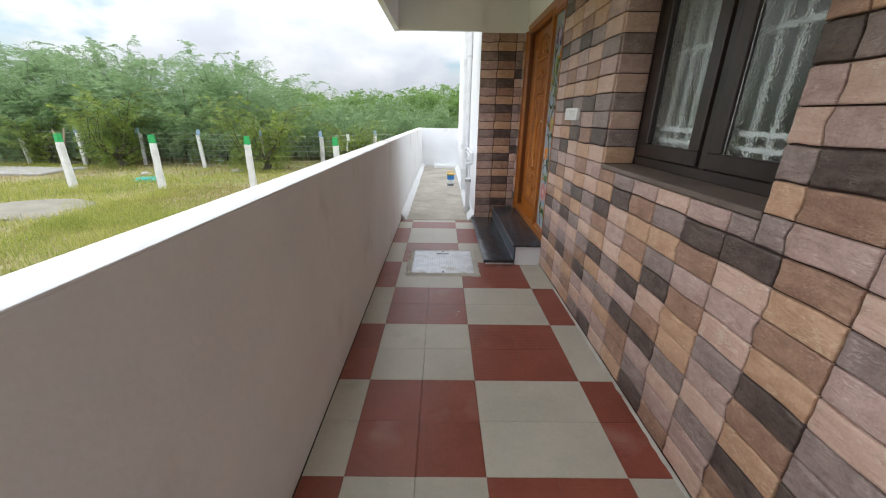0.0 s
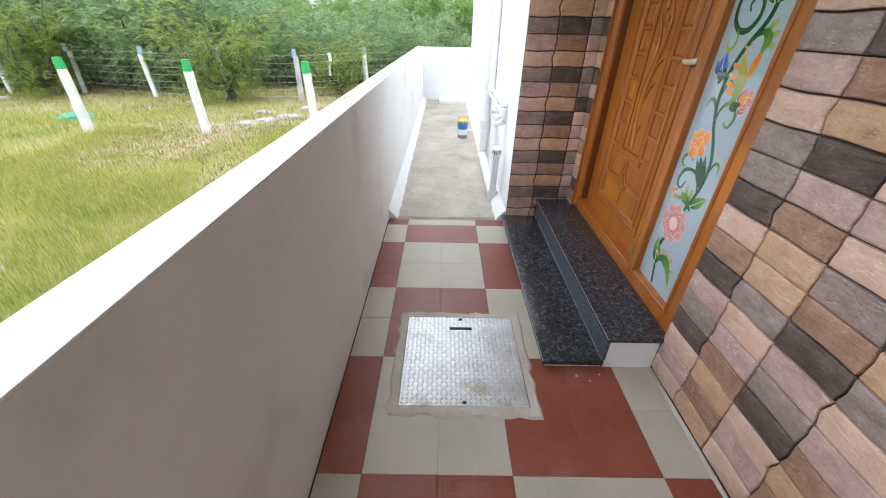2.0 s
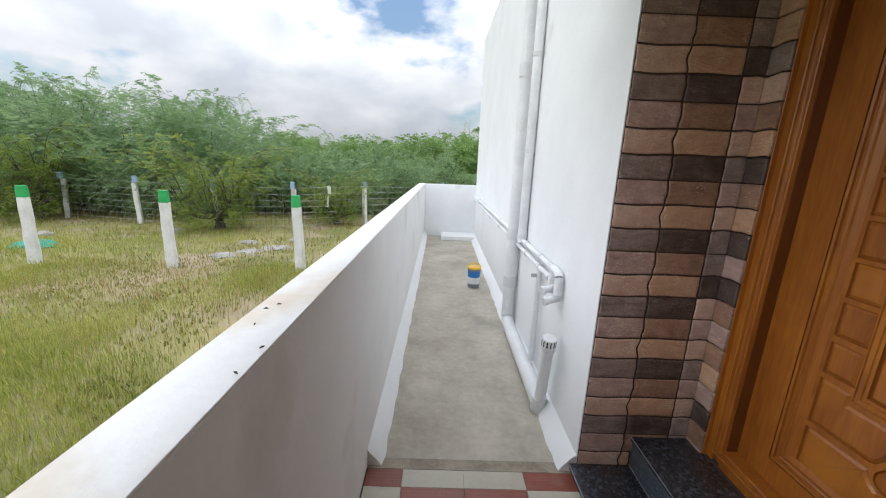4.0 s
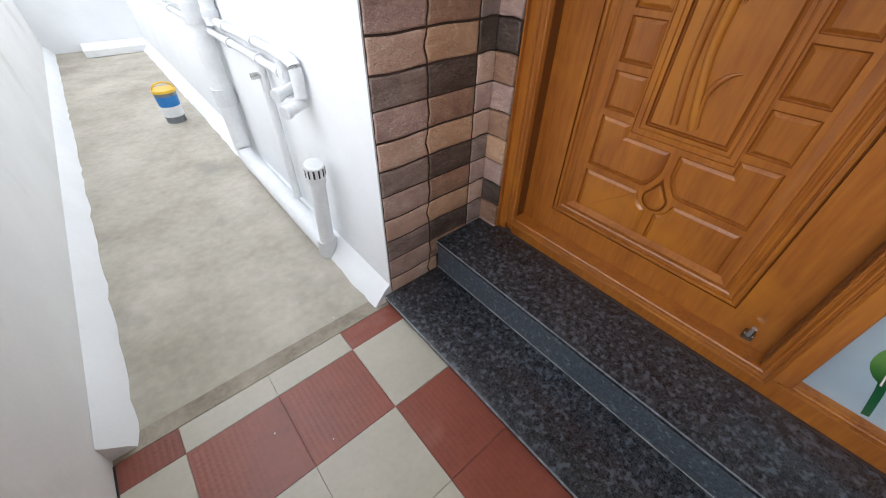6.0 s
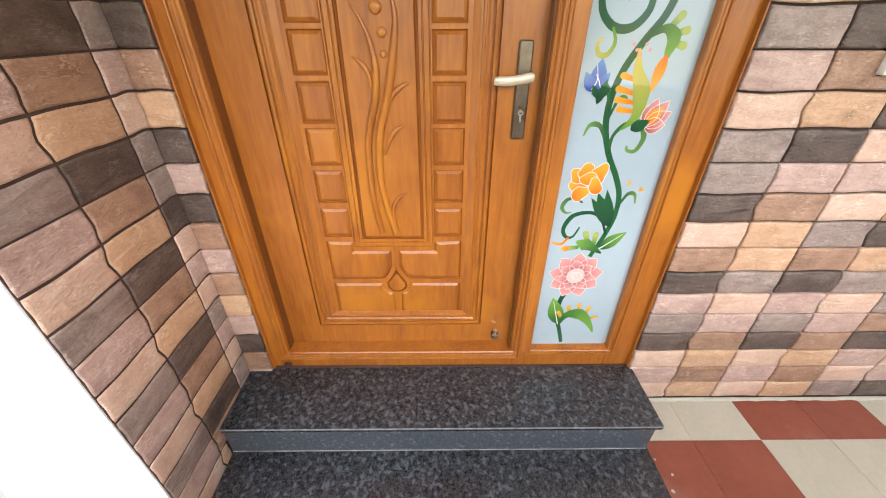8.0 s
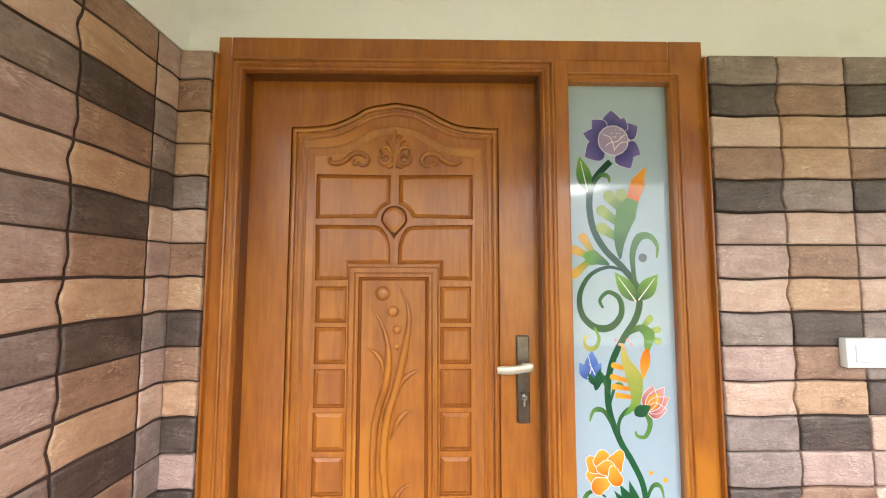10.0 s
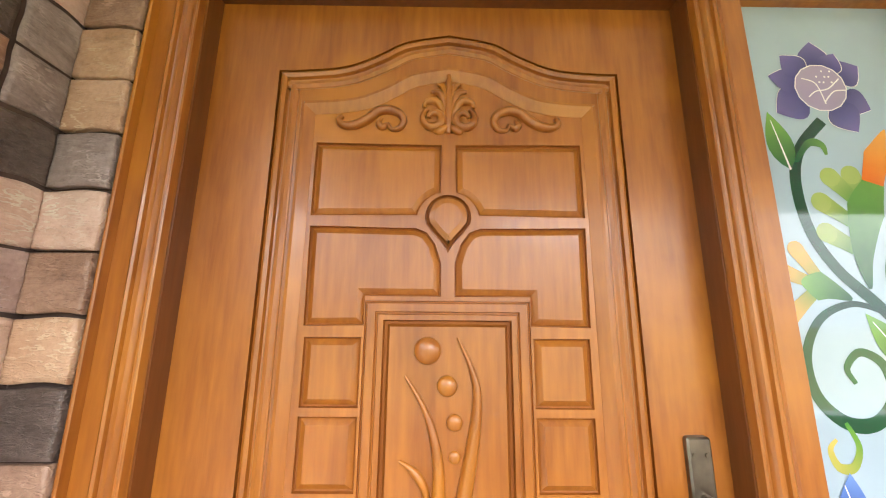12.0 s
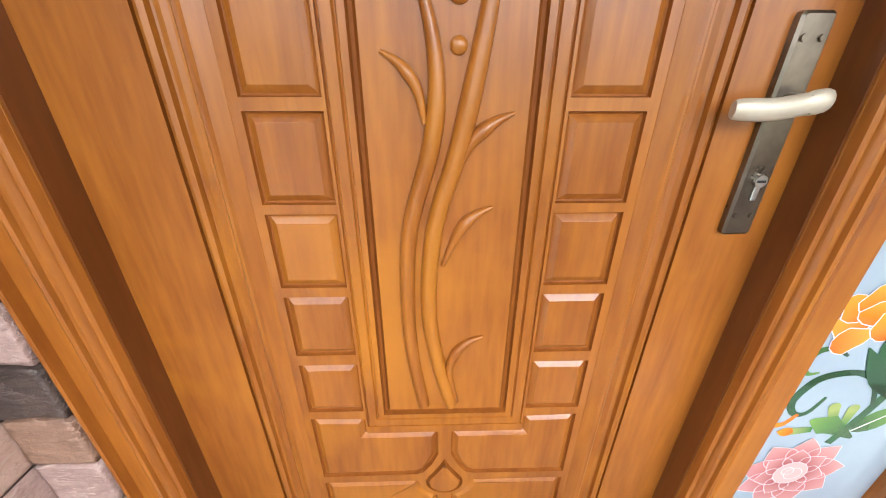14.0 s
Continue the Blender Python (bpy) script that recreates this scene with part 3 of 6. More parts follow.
def moulded(name, outline, profile, fill=True):
    """A moulding whose sunk lines get a darker teak, shade painted into the grooves."""
    pts = ccw([tuple(p) for p in outline])
    rings = [[(LX - h, q[0], q[1]) for q in offset_poly(pts, d)] for d, h in profile]
    n = len(pts)
    wood, shaded = bmesh.new(), bmesh.new()
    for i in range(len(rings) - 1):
        bm = shaded if min(profile[i][1], profile[i + 1][1]) < -0.006 else wood
        a, b = ([bm.verts.new(p) for p in r] for r in rings[i:i + 2])
        for k in range(n):
            bm.faces.new((a[k], a[(k + 1) % n], b[(k + 1) % n], b[k]))
    if fill:
        wood.faces.new([wood.verts.new(p) for p in rings[-1]])
    for bm in (wood, shaded):
        bmesh.ops.remove_doubles(bm, verts=bm.verts, dist=0.00002)
    on_leaf(name, wood)
    on_leaf("groove", shaded, M["teak_glaze"])


def sheet(name, outer, holes):
    """A flat board face with cut-outs, level with the leaf's face."""
    bm = bmesh.new()
    edges = []
    for loop in (outer, *holes):
        vs = [bm.verts.new((LX, p[0], p[1])) for p in loop]
        edges += [bm.edges.new((vs[i - 1], vs[i])) for i in range(len(vs))]
    bmesh.ops.triangle_fill(bm, use_beauty=True, use_dissolve=False, edges=edges, normal=(-1, 0, 0))
    return on_leaf(name, bm)


sheet("stile_board", rect(LY0, LY1, LZ0, LZ1), [arch(0.349, 2.176, 0.088, 0.402)])
moulded("panel_moulding", arch(0.349, 2.176, 0.088, 0.402), OGEE, False)
on_leaf("arch_moulding", relief(bmesh.new(), arch(0.298, 2.105, 0.080, 0.452), [(0.0, -0.001), (0.004, 0.008), (0.010, 0.009), (0.018, 0.006), (0.030, 0.0008), (0.031, -0.001)], LX, fill=False))
RAISE = [(0.0, 0.0), (0.0015, -0.0060), (0.0040, -0.0068), (0.0130, -0.0005), (0.0140, 0.0)]


def arc(cu, cz, r, a0, a1, n=7):
    return [(cu + r * math.cos(radians(a0 + (a1 - a0) * i / n)), cz + r * math.sin(radians(a0 + (a1 - a0) * i / n))) for i in range(n + 1)]


P1 = [(0.261, 2.015), (0.261, 1.865)] + arc(0, 1.855, 0.060, 12, 76) + [(0.0135, 2.012)]
P2 = [(0.260, 1.845), (0.257, 1.660), (0.150, 1.662), (0.150, 1.714), (0.0125, 1.714), (0.0125, 1.775), (0.024, 1.812), (0.040, 1.834), (0.060, 1.842)]
P3 = [(0.254, 0.825), (0.254, 0.648), (0.060, 0.650), (0.044, 0.656), (0.026, 0.682), (0.0125, 0.715), (0.0125, 0.782), (0.152, 0.782), (0.152, 0.822)]
P4 = [(0.254, 0.628), (0.058, 0.628)] + arc(0, 0.628, 0.054, -8, -74) + [(0.0125, 0.460), (0.254, 0.456)]
SQUARES = ((1.638, 1.526), (1.506, 1.394), (1.372, 1.256), (1.236, 1.121), (1.098, 0.985), (0.957, 0.847))
# the groove ring round each panel has its shade painted in
for poly in (P1, P2, P3, P4):
    for side in mirrored(poly):
        on_leaf("raised_panel", relief(bmesh.new(), side, RAISE[2:], LX))
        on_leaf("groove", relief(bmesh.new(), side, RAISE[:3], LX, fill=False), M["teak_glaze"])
        HOLES.append(side)
for z1, z0 in SQUARES:
    for side in mirrored([(0.153, z0 - 0.003), (0.254, z0 - 0.003), (0.254, z1 + 0.003), (0.153, z1 + 0.003)]):
        on_leaf("raised_panel", relief(bmesh.new(), side, RAISE[2:], LX))
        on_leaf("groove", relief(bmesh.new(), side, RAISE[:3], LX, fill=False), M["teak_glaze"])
        HOLES.append(side)
STEP = [(0.0, 0.0), (0.001, -0.004), (0.003, -0.0035), (0.005, 0.001), (0.019, 0.001), (0.021, -0.0035), (0.023, -0.003), (0.025, 0.001), (0.034, 0.001), (0.036, -0.0075), (0.041, -0.0075), (0.046, -0.001)]
moulded("centre_panel", rect(YC - 0.149, YC + 0.149, 0.800, 1.706), STEP)
drop = arc(0, 1.865, 0.044, -20, 200, 14) + [(-0.030, 1.835), (-0.010, 1.812), (0.0, 1.796), (0.010, 1.812), (0.030, 1.835)]
moulded("drop_ornament", [(YC + u, z) for u, z in drop], [(0, 0.0), (0.002, -0.007), (0.005, -0.007), (0.008, 0.002), (0.018, 0.005)])
HOLES.append([(YC + u, z) for u, z in drop])
drop = arc(0, 0.622, 0.040, 160, 380, 14) + [(0.026, 0.652), (0.010, 0.678), (0.0, 0.700), (-0.010, 0.678), (-0.026, 0.652)]
moulded("drop_ornament", [(YC + u, z) for u, z in drop], [(0, 0.0), (0.002, -0.007), (0.005, -0.007), (0.008, 0.002), (0.016, 0.005)])
HOLES.append([(YC + u, z) for u, z in drop])
HOLES.append(rect(YC - 0.149, YC + 0.149, 0.800, 1.706))
sheet("field_board", [tuple(p) for p in offset_poly(ccw(arch(0.349, 2.176, 0.088, 0.402)), 0.046)], HOLES)


def carved(name, pts, r0, r1, r2, depth=1.15):
    path = [Vector((LX - 0.0015, y, z)) for y, z in (tuple(p) for p in smooth_path(pts, 6))]
    return on_leaf(name, tube(bmesh.new(), path, lambda t: r0 + (r1 - r0) * min(1, t * 2.2) if t < 0.455 else r1 + (r2 - r1) * (t - 0.455) / 0.545, 8, depth, axis=(1, 0, 0)))


carved("carved_stem", [(4.315, 1.642), (4.291, 1.590), (4.281, 1.540), (4.290, 1.463), (4.316, 1.335), (4.350, 1.215), (4.360, 1.075), (4.345, 0.960), (4.322, 0.862)], 0.002, 0.0135, 0.0115)
carved("carved_stem", [(4.406, 1.576), (4.376, 1.530), (4.356, 1.480), (4.346, 1.410), (4.354, 1.330), (4.386, 1.210), (4.393, 1.075), (4.388, 0.973), (4.372, 0.862)], 0.002, 0.0125, 0.0105)
carved("carved_leaf", [(4.412, 1.441), (4.388, 1.426), (4.370, 1.400), (4.361, 1.360)], 0.002, 0.0085, 0.004)
carved("carved_leaf", [(4.248, 1.373), (4.276, 1.360), (4.302, 1.335), (4.325, 1.290)], 0.002, 0.010, 0.004)
carved("carved_leaf", [(4.268, 1.249), (4.296, 1.234), (4.318, 1.205), (4.338, 1.155)], 0.002, 0.010, 0.003)
carved("carved_leaf", [(4.270, 1.019), (4.296, 1.007), (4.318, 0.978), (4.326, 0.935), (4.312, 0.868)], 0.002, 0.009, 0.004)
for y, z, r in ((4.368, 1.619, 0.024), (4.333, 1.560, 0.018), (4.320, 1.501, 0.0140), (4.320, 1.447, 0.0105)):
    bm = bmesh.new()
    bmesh.ops.create_uvsphere(bm, u_segments=20, v_segments=12, radius=r, matrix=Matrix.Translation((LX - 0.001, y, z)) @ Matrix.Diagonal((0.55, 1, 1, 1)))
    on_leaf("carved_bead", bm)


def spiral(cy, cz, r0, r1, a0, turns, n=22):
    return [(cy + (r0 + (r1 - r0) * i / n) * math.cos(radians(a0) + turns * 2 * math.pi * i / n), cz + (r0 + (r1 - r0) * i / n) * math.sin(radians(a0) + turns * 2 * math.pi * i / n)) for i in range(n + 1)]


def scroll(pts, r=0.0055):
    r *= 1.35
    path = [Vector((LX - 0.002, y, z)) for y, z in pts]
    return on_leaf("carved_scroll", tube(bmesh.new(), path, lambda t: r * (0.55 + 0.6 * math.sin(math.pi * min(1, t * 1.1))), 8, 1.3, axis=(1, 0, 0)))


for s in (1, -1):
    wave = smooth_path([(0.212, 2.072), (0.219, 2.064), (0.214, 2.054), (0.200, 2.050), (0.180, 2.054), (0.160, 2.066), (0.142, 2.082), (0.120, 2.086), (0.098, 2.078), (0.090, 2.062), (0.098, 2.046), (0.114, 2.044), (0.122, 2.056)], 4)
    scroll([(YC + s * p[0], p[1]) for p in wave], 0.0062)
    scroll([(YC + s * p[0], p[1]) for p in smooth_path([(0.122, 2.056), (0.132, 2.048), (0.140, 2.056), (0.134, 2.068)], 4)], 0.0048)
    scroll([(YC + s * u, z) for u, z in spiral(0.030, 2.068, 0.024, 0.010, 60, -1.15)], 0.0060)
    scroll([(YC + s * p[0], p[1]) for p in smooth_path([(0.006, 2.060), (0.014, 2.090), (0.026, 2.106), (0.046, 2.104), (0.050, 2.092)], 4)], 0.0052)
    scroll([(YC + s * p[0], p[1]) for p in smooth_path([(0.004, 2.075), (0.010, 2.108), (0.020, 2.126), (0.036, 2.128)], 4)], 0.0050)
    scroll([(YC + s * p[0], p[1]) for p in smooth_path([(0.003, 2.085), (0.007, 2.120), (0.012, 2.140), (0.024, 2.146)], 4)], 0.0046)
    scroll([(YC + s * p[0], p[1]) for p in smooth_path([(0.002, 2.056), (0.010, 2.046), (0.022, 2.040), (0.030, 2.046)], 4)], 0.0050)
scroll([(YC, 2.036), (YC, 2.06), (YC, 2.09), (YC, 2.12), (YC, 2.15), (YC, 2.166)], 0.0065)

# lever handle on a long plate
hd = put("handle_plate", relief(bmesh.new(), [(y + sy * 0.006, z + sz * 0.006) for y, z, turns in ((3.897, 1.212, ((-1, 0), (-0.7, -0.7), (0, -1))), (3.927, 1.212, ((0, -1), (0.7, -0.7), (1, 0))), (3.927, 1.478, ((1, 0), (0.7, 0.7), (0, 1))), (3.897, 1.478, ((0, 1), (-0.7, 0.7), (-1, 0)))) for sy, sz in turns], [(0, 0.0), (0.0005, 0.008), (0.004, 0.011)], LX), M["antique_brass"], door, "antique brass handle plate")


def on_plate(name, bm, material, label=""):
    ob = part(name, bm, material, None, label)
    ob.parent = hd
    return ob


bm = tube(bmesh.new(), [(LX - 0.008, 3.9120, 1.3870), (LX - 0.045, 3.9120, 1.3870)], 0.011, 12, axis=(0, 0, 1))
on_plate("handle_neck", bm, M["antique_brass"])
bm = tube(bmesh.new(), smooth_path([(LX - 0.038, 3.889, 1.390), (LX - 0.040, 3.898, 1.390), (LX - 0.040, 3.920, 1.386), (LX - 0.041, 3.955, 1.381), (LX - 0.041, 3.988, 1.381), (LX - 0.040, 4.001, 1.381)], 5), lambda t: 0.0132 * (0.5 + 0.5 * math.sin(math.pi * min(max(t, 0.02), 0.98)) ** 0.22) * (1.12 if t < 0.35 else 1.0), 14, 0.60, axis=(1, 0, 0))
on_plate("lever", bm, M["satin_brass"], "pale satin lever")
for z in (1.2370, 1.4560):
    for y in (3.9010, 3.9230):
        bm = tube(bmesh.new(), [(LX - 0.0105, y, z), (LX - 0.0135, y, z)], 0.0042, 10, axis=(0, 0, 1))
        on_plate("screw", bm, M["antique_brass"])
bm = tube(bmesh.new(), [(LX - 0.0105, 3.9110, 1.2880), (LX - 0.018, 3.9110, 1.2880)], 0.0085, 12, axis=(0, 0, 1))
box(bm, LX - 0.016, LX - 0.0105, 3.9070, 3.9150, 1.2600, 1.2860, bevel=0.001)
on_plate("lock_cylinder", bm, M["chrome"], "brushed lock cylinder")
on_plate("keyway", boxed(LX - 0.0188, LX - 0.0178, 3.9055, 3.9165, 1.2865, 1.2895), M["black_gap"])
st = put("door_bolt", boxed(LX - 0.028, LX, 3.905, 3.935, 0.338, 0.362, bevel=0.003), M["antique_brass"], door, "small brass bolt with a chrome knob")
ob = part("bolt_knob", tube(bmesh.new(), [(LX - 0.026, 3.92, 0.36), (LX - 0.026, 3.92, 0.392)], 0.009, 12), M["chrome"])
ob.parent = st

# ---- painted sidelight ----
glass = surf("milk_glass", (0.32, 0.405, 0.465), (0.365, 0.455, 0.510), 2.0, 20, 0.05, 0.02, 0.0, coat=0.6, spec=0.6)
PX = 1.05
pane = put("sidelight", boxed(PX, PX + 0.008, GY0 + 0.002, GY1 - 0.002, GZ0, GZ1), glass, door, "pale blue glass painted with flowers")


def paint(name, base, tip):
    """Airbrushed glass paint that runs from one colour at a stroke's root to another at its tip."""
    m = bpy.data.materials.new(name)
    m.use_nodes = True
    n, l = m.node_tree.nodes, m.node_tree.links
    b, uv, sep, ramp = n["Principled BSDF"], n.new("ShaderNodeUVMap"), n.new("ShaderNodeSeparateXYZ"), n.new("ShaderNodeValToRGB")
    uv.uv_map = "stroke"
    tc, nz, mix = n.new("ShaderNodeTexCoord"), n.new("ShaderNodeTexNoise"), n.new("ShaderNodeMixRGB")
    nz.inputs["Scale"].default_value = 22
    l.new(tc.outputs["Object"], nz.inputs[0])
    l.new(uv.outputs[0], sep.inputs[0])
    mix.inputs[0].default_value = 0.22
    l.new(sep.outputs[0], mix.inputs[1])
    l.new(nz.outputs[0], mix.inputs[2])
    e = ramp.color_ramp.elements
    e[0].position, e[1].position, e[0].color, e[1].color = 0.12, 0.88, (*base, 1), (*tip, 1)
    l.new(mix.outputs[0], ramp.inputs[0])
    l.new(ramp.outputs[0], b.inputs["Base Color"])
    b.inputs["Roughness"].default_value, b.inputs["Coat Weight"].default_value = 0.06, 0.5
    return m


INK = {"green": paint("green_paint", (0.006, 0.075, 0.022), (0.16, 0.34, 0.055)), "stem": paint("stem_paint", (0.004, 0.045, 0.024), (0.012, 0.095, 0.030)),
       "curl": paint("curl_paint", (0.005, 0.060, 0.024), (0.13, 0.27, 0.06)),
       "lime": paint("lime_paint", (0.06, 0.24, 0.03), (0.55, 0.42, 0.10)), "orange": paint("orange_paint", (0.62, 0.13, 0.008), (0.74, 0.34, 0.035)),
       "pink": paint("pink_paint", (0.40, 0.09, 0.09), (0.62, 0.31, 0.29)), "rose": paint("rose_paint", (0.28, 0.05, 0.055), (0.60, 0.29, 0.27)),
       "violet": paint("violet_paint", (0.018, 0.020, 0.14), (0.14, 0.11, 0.30)), "blue": paint("blue_paint", (0.015, 0.045, 0.26), (0.13, 0.24, 0.52)),
       "leaf": paint("leaf_paint", (0.035, 0.17, 0.025), (0.34, 0.40, 0.11)), "amber": paint("amber_paint", (0.12, 0.24, 0.03), (0.66, 0.33, 0.05)), "lilac": paint("lilac_paint", (0.10, 0.085, 0.24), (0.36, 0.28, 0.40)),
       "blush": paint("blush_paint", (0.58, 0.26, 0.25), (0.72, 0.46, 0.43)), "slate": paint("slate_paint", (0.06, 0.08, 0.09), (0.12, 0.14, 0.15)), "line": paint("white_line", (0.74, 0.66, 0.66), (0.80, 0.75, 0.74))}
LAYER = [0]


def art(name, polys, ink):
    """Flat brush shapes on the pane; each new shape lies a hair in front of the last. UV u runs from root to tip."""
    LAYER[0] += 1
    bm = bmesh.new()
    run = bm.loops.layers.uv.new("stroke")
    x = PX - 0.0004 - LAYER[0] * 0.000005
    strip = [k for k, p in enumerate(polys) if len(p) == 4]
    for k, p in enumerate(polys):
        if len(polys) < 12:
            LAYER[0] += 0.4
            x = PX - 0.0004 - LAYER[0] * 0.000005
        q = [Vector(v[:2]) for v in p]
        if len(q) == 4:
            u = [(k + d) / len(strip) for d in (0, 0, 1, 1)]
        elif len(q) in (16, 12):
            root, tip = (q[0], q[8]) if len(q) == 16 else (q[6], q[0])
            u = [(v - root).dot(tip - root) / (tip - root).length_squared for v in q]
        else:
            u = [0.85] * len(q)
        area = sum(q[i - 1].x * q[i].y - q[i].x * q[i - 1].y for i in range(len(q)))
        order = range(len(q)) if area < 0 else range(len(q) - 1, -1, -1)
        face = bm.faces.new([bm.verts.new((x, q[i].x, q[i].y)) for i in order])
        for loop, i in zip(face.loops, order):
            loop[run].uv = (u[i], 0.5)
    me = bpy.data.meshes.new("mesh")
    bm.to_mesh(me)
    bm.free()
    me.materials.append(INK[ink])
    ob = new(name, me)
    ob.parent = pane
    return ob


def brush(pts, w0, w1, w2=None, n=7):
    """Outline quads of a stroke that swells from w0 to w1 and ends at w2."""
    c = [Vector(p[:2]) for p in smooth_path(pts, n)]
    k, out, prev = len(c) - 1, [], None
    w2 = w0 if w2 is None else w2
    for i, p in enumerate(c):
        d = (c[min(i + 1, k)] - c[max(i - 1, 0)]).normalized()
        t = i / k
        w = 1.3 * (w0 + (w1 - w0) * min(1, t * 2)) if t < 0.5 else 1.3 * (w1 + (w2 - w1) * (t - 0.5) * 2)
        s = Vector((-d.y, d.x)) * w / 2
        if prev:
            out.append([prev[0], prev[1], p - s, p + s])
        prev = (p + s, p - s)
    return out


def petal(y, z, ang, length, width, tip=0.0, n=8):
    """A pointed petal or leaf that starts at (y, z) and points at ang degrees (0 is +y, 90 is up)."""
    a, out = radians(ang), []
    d, s = Vector((math.cos(a), math.sin(a))), Vector((-math.sin(a), math.cos(a)))
    for i in range(n + 1):
        t = i / n
        out.append(Vector((y, z)) + d * length * t + s * width / 2 * math.sin(math.pi * t ** 0.8) + s * tip * t * t)
    for i in range(n - 1, 0, -1):
        t = i / n
        out.append(Vector((y, z)) + d * length * t - s * width / 2 * math.sin(math.pi * t ** 0.8) + s * tip * t * t)
    return out


def disc(y, z, r, ry=None, n=14):
    return [(y + r * math.cos(2 * math.pi * i / n), z + (ry or r) * math.sin(2 * math.pi * i / n)) for i in range(n)]


def outline(poly, w=0.0010):
    q = list(poly) + [poly[0]]
    return brush([tuple(v) for v in q], w, w, w, 1)


def bloom(name, y, z, rows, line=True):
    for count, start, length, width, phase, colour in rows:
        petals = []
        for i in range(count):
            a = phase + 360 / count * i
            petals.append(petal(y + start * math.cos(radians(a)), z + start * math.sin(radians(a)), a, length, width))
        art(name, petals, colour)
        if line:
            art(name + "_line", [q for p in petals for q in outline(p)], "line")


def fronds(name, spine, width, fingers, ink, ink2, finger=0.017):
    """A lobed leaf: a swelling curved body and round-tipped fingers that grow from it."""
    for k in range(0, len(fingers), 2):
        p, q = Vector(fingers[k]), Vector(fingers[k + 1])
        e = q + (q - p).normalized() * finger * 0.1
        art("leaf_finger", brush([tuple(p), tuple(p * 0.5 + q * 0.5), tuple(e)], finger * 0.62, finger * 0.75, finger * 0.95, 3) + [disc(e.x, e.y, finger * 0.62)], ink2)
    art(name, brush(spine, 0.004, width, 0.004, 6), ink)
    art(name, brush([spine[0], *[tuple(Vector(p)) for p in spine[1:-1]], spine[-1]], 0.002, width * 0.45, 0.002, 6), ink)


VINE = [(3.625, 2.05), (3.672, 2.00), (3.694, 1.95), (3.697, 1.885), (3.684, 1.82), (3.650, 1.76), (3.597, 1.705), (3.556, 1.65), (3.545, 1.595), (3.560, 1.54), (3.600, 1.48), (3.637, 1.41), (3.655, 1.33), (3.650, 1.25), (3.620, 1.165), (3.583, 1.10), (3.553, 1.03), (3.548, 0.95), (3.566, 0.87), (3.600, 0.78)]
art("vine", brush(VINE, 0.016, 0.016, 0.013, 8), "stem")
art("vine", brush([(3.655, 0.62), (3.676, 0.56), (3.672, 0.48), (3.652, 0.41), (3.632, 0.335)], 0.016, 0.014, 0.012, 6), "stem")
# great curl at the upper third, and the hook beside it
art("curl", brush([(3.585, 1.69), (3.640, 1.705), (3.700, 1.680), (3.735, 1.620), (3.730, 1.555), (3.690, 1.515), (3.640, 1.515), (3.605, 1.555), (3.610, 1.605), (3.645, 1.625), (3.672, 1.600), (3.662, 1.575)], 0.006, 0.018, 0.006, 6), "stem")
art("curl", brush([(3.692, 1.515), (3.678, 1.480), (3.692, 1.450), (3.716, 1.450), (3.725, 1.475), (3.712, 1.490)], 0.005, 0.012, 0.004, 5), "lime")
art("curl", brush([(3.548, 1.60), (3.560, 1.68), (3.562, 1.75), (3.540, 1.80), (3.505, 1.805), (3.482, 1.775), (3.484, 1.735)], 0.006, 0.020, 0.004, 6), "curl")
art("seed", [disc(3.530, 1.735, 0.014)], "slate")
art("curl", brush([(3.690, 1.965), (3.660, 2.003), (3.635, 2.000), (3.630, 1.980)], 0.006, 0.013, 0.004, 5), "curl")
# curls of the lower half
art("curl", brush([(3.622, 1.17), (3.622, 1.225), (3.590, 1.262), (3.545, 1.258), (3.525, 1.220), (3.540, 1.180), (3.565, 1.180), (3.572, 1.195)], 0.006, 0.014, 0.005, 6), "curl")
art("curl", brush([(3.563, 0.875), (3.590, 0.935), (3.628, 0.961), (3.675, 0.958), (3.703, 0.940), (3.719, 0.897), (3.705, 0.866), (3.680, 0.866), (3.662, 0.905)], 0.006, 0.014, 0.005, 6), "stem")
art("curl", brush([(3.670, 1.000), (3.700, 1.016), (3.726, 1.010), (3.738, 0.982), (3.722, 0.962), (3.702, 0.964)], 0.004, 0.012, 0.003, 5), "curl")
art("curl", brush([(3.695, 0.863), (3.712, 0.838), (3.732, 0.836), (3.754, 0.847)], 0.006, 0.010, 0.003, 5), "orange")
art("curl", brush([(3.638, 1.20), (3.668, 1.255), (3.700, 1.258), (3.714, 1.225)], 0.005, 0.013, 0.003, 5), "curl")
art("curl", brush([(3.652, 1.30), (3.672, 1.365), (3.698, 1.375), (3.714, 1.345)], 0.005, 0.012, 0.003, 5), "curl")
art("curl", brush([(3.648, 1.28), (3.632, 1.330), (3.612, 1.338), (3.600, 1.318)], 0.005, 0.010, 0.003, 5), "curl")
art("curl", brush([(3.548, 0.98), (3.525, 1.03), (3.500, 1.03), (3.490, 0.995)], 0.005, 0.012, 0.003, 5), "curl")
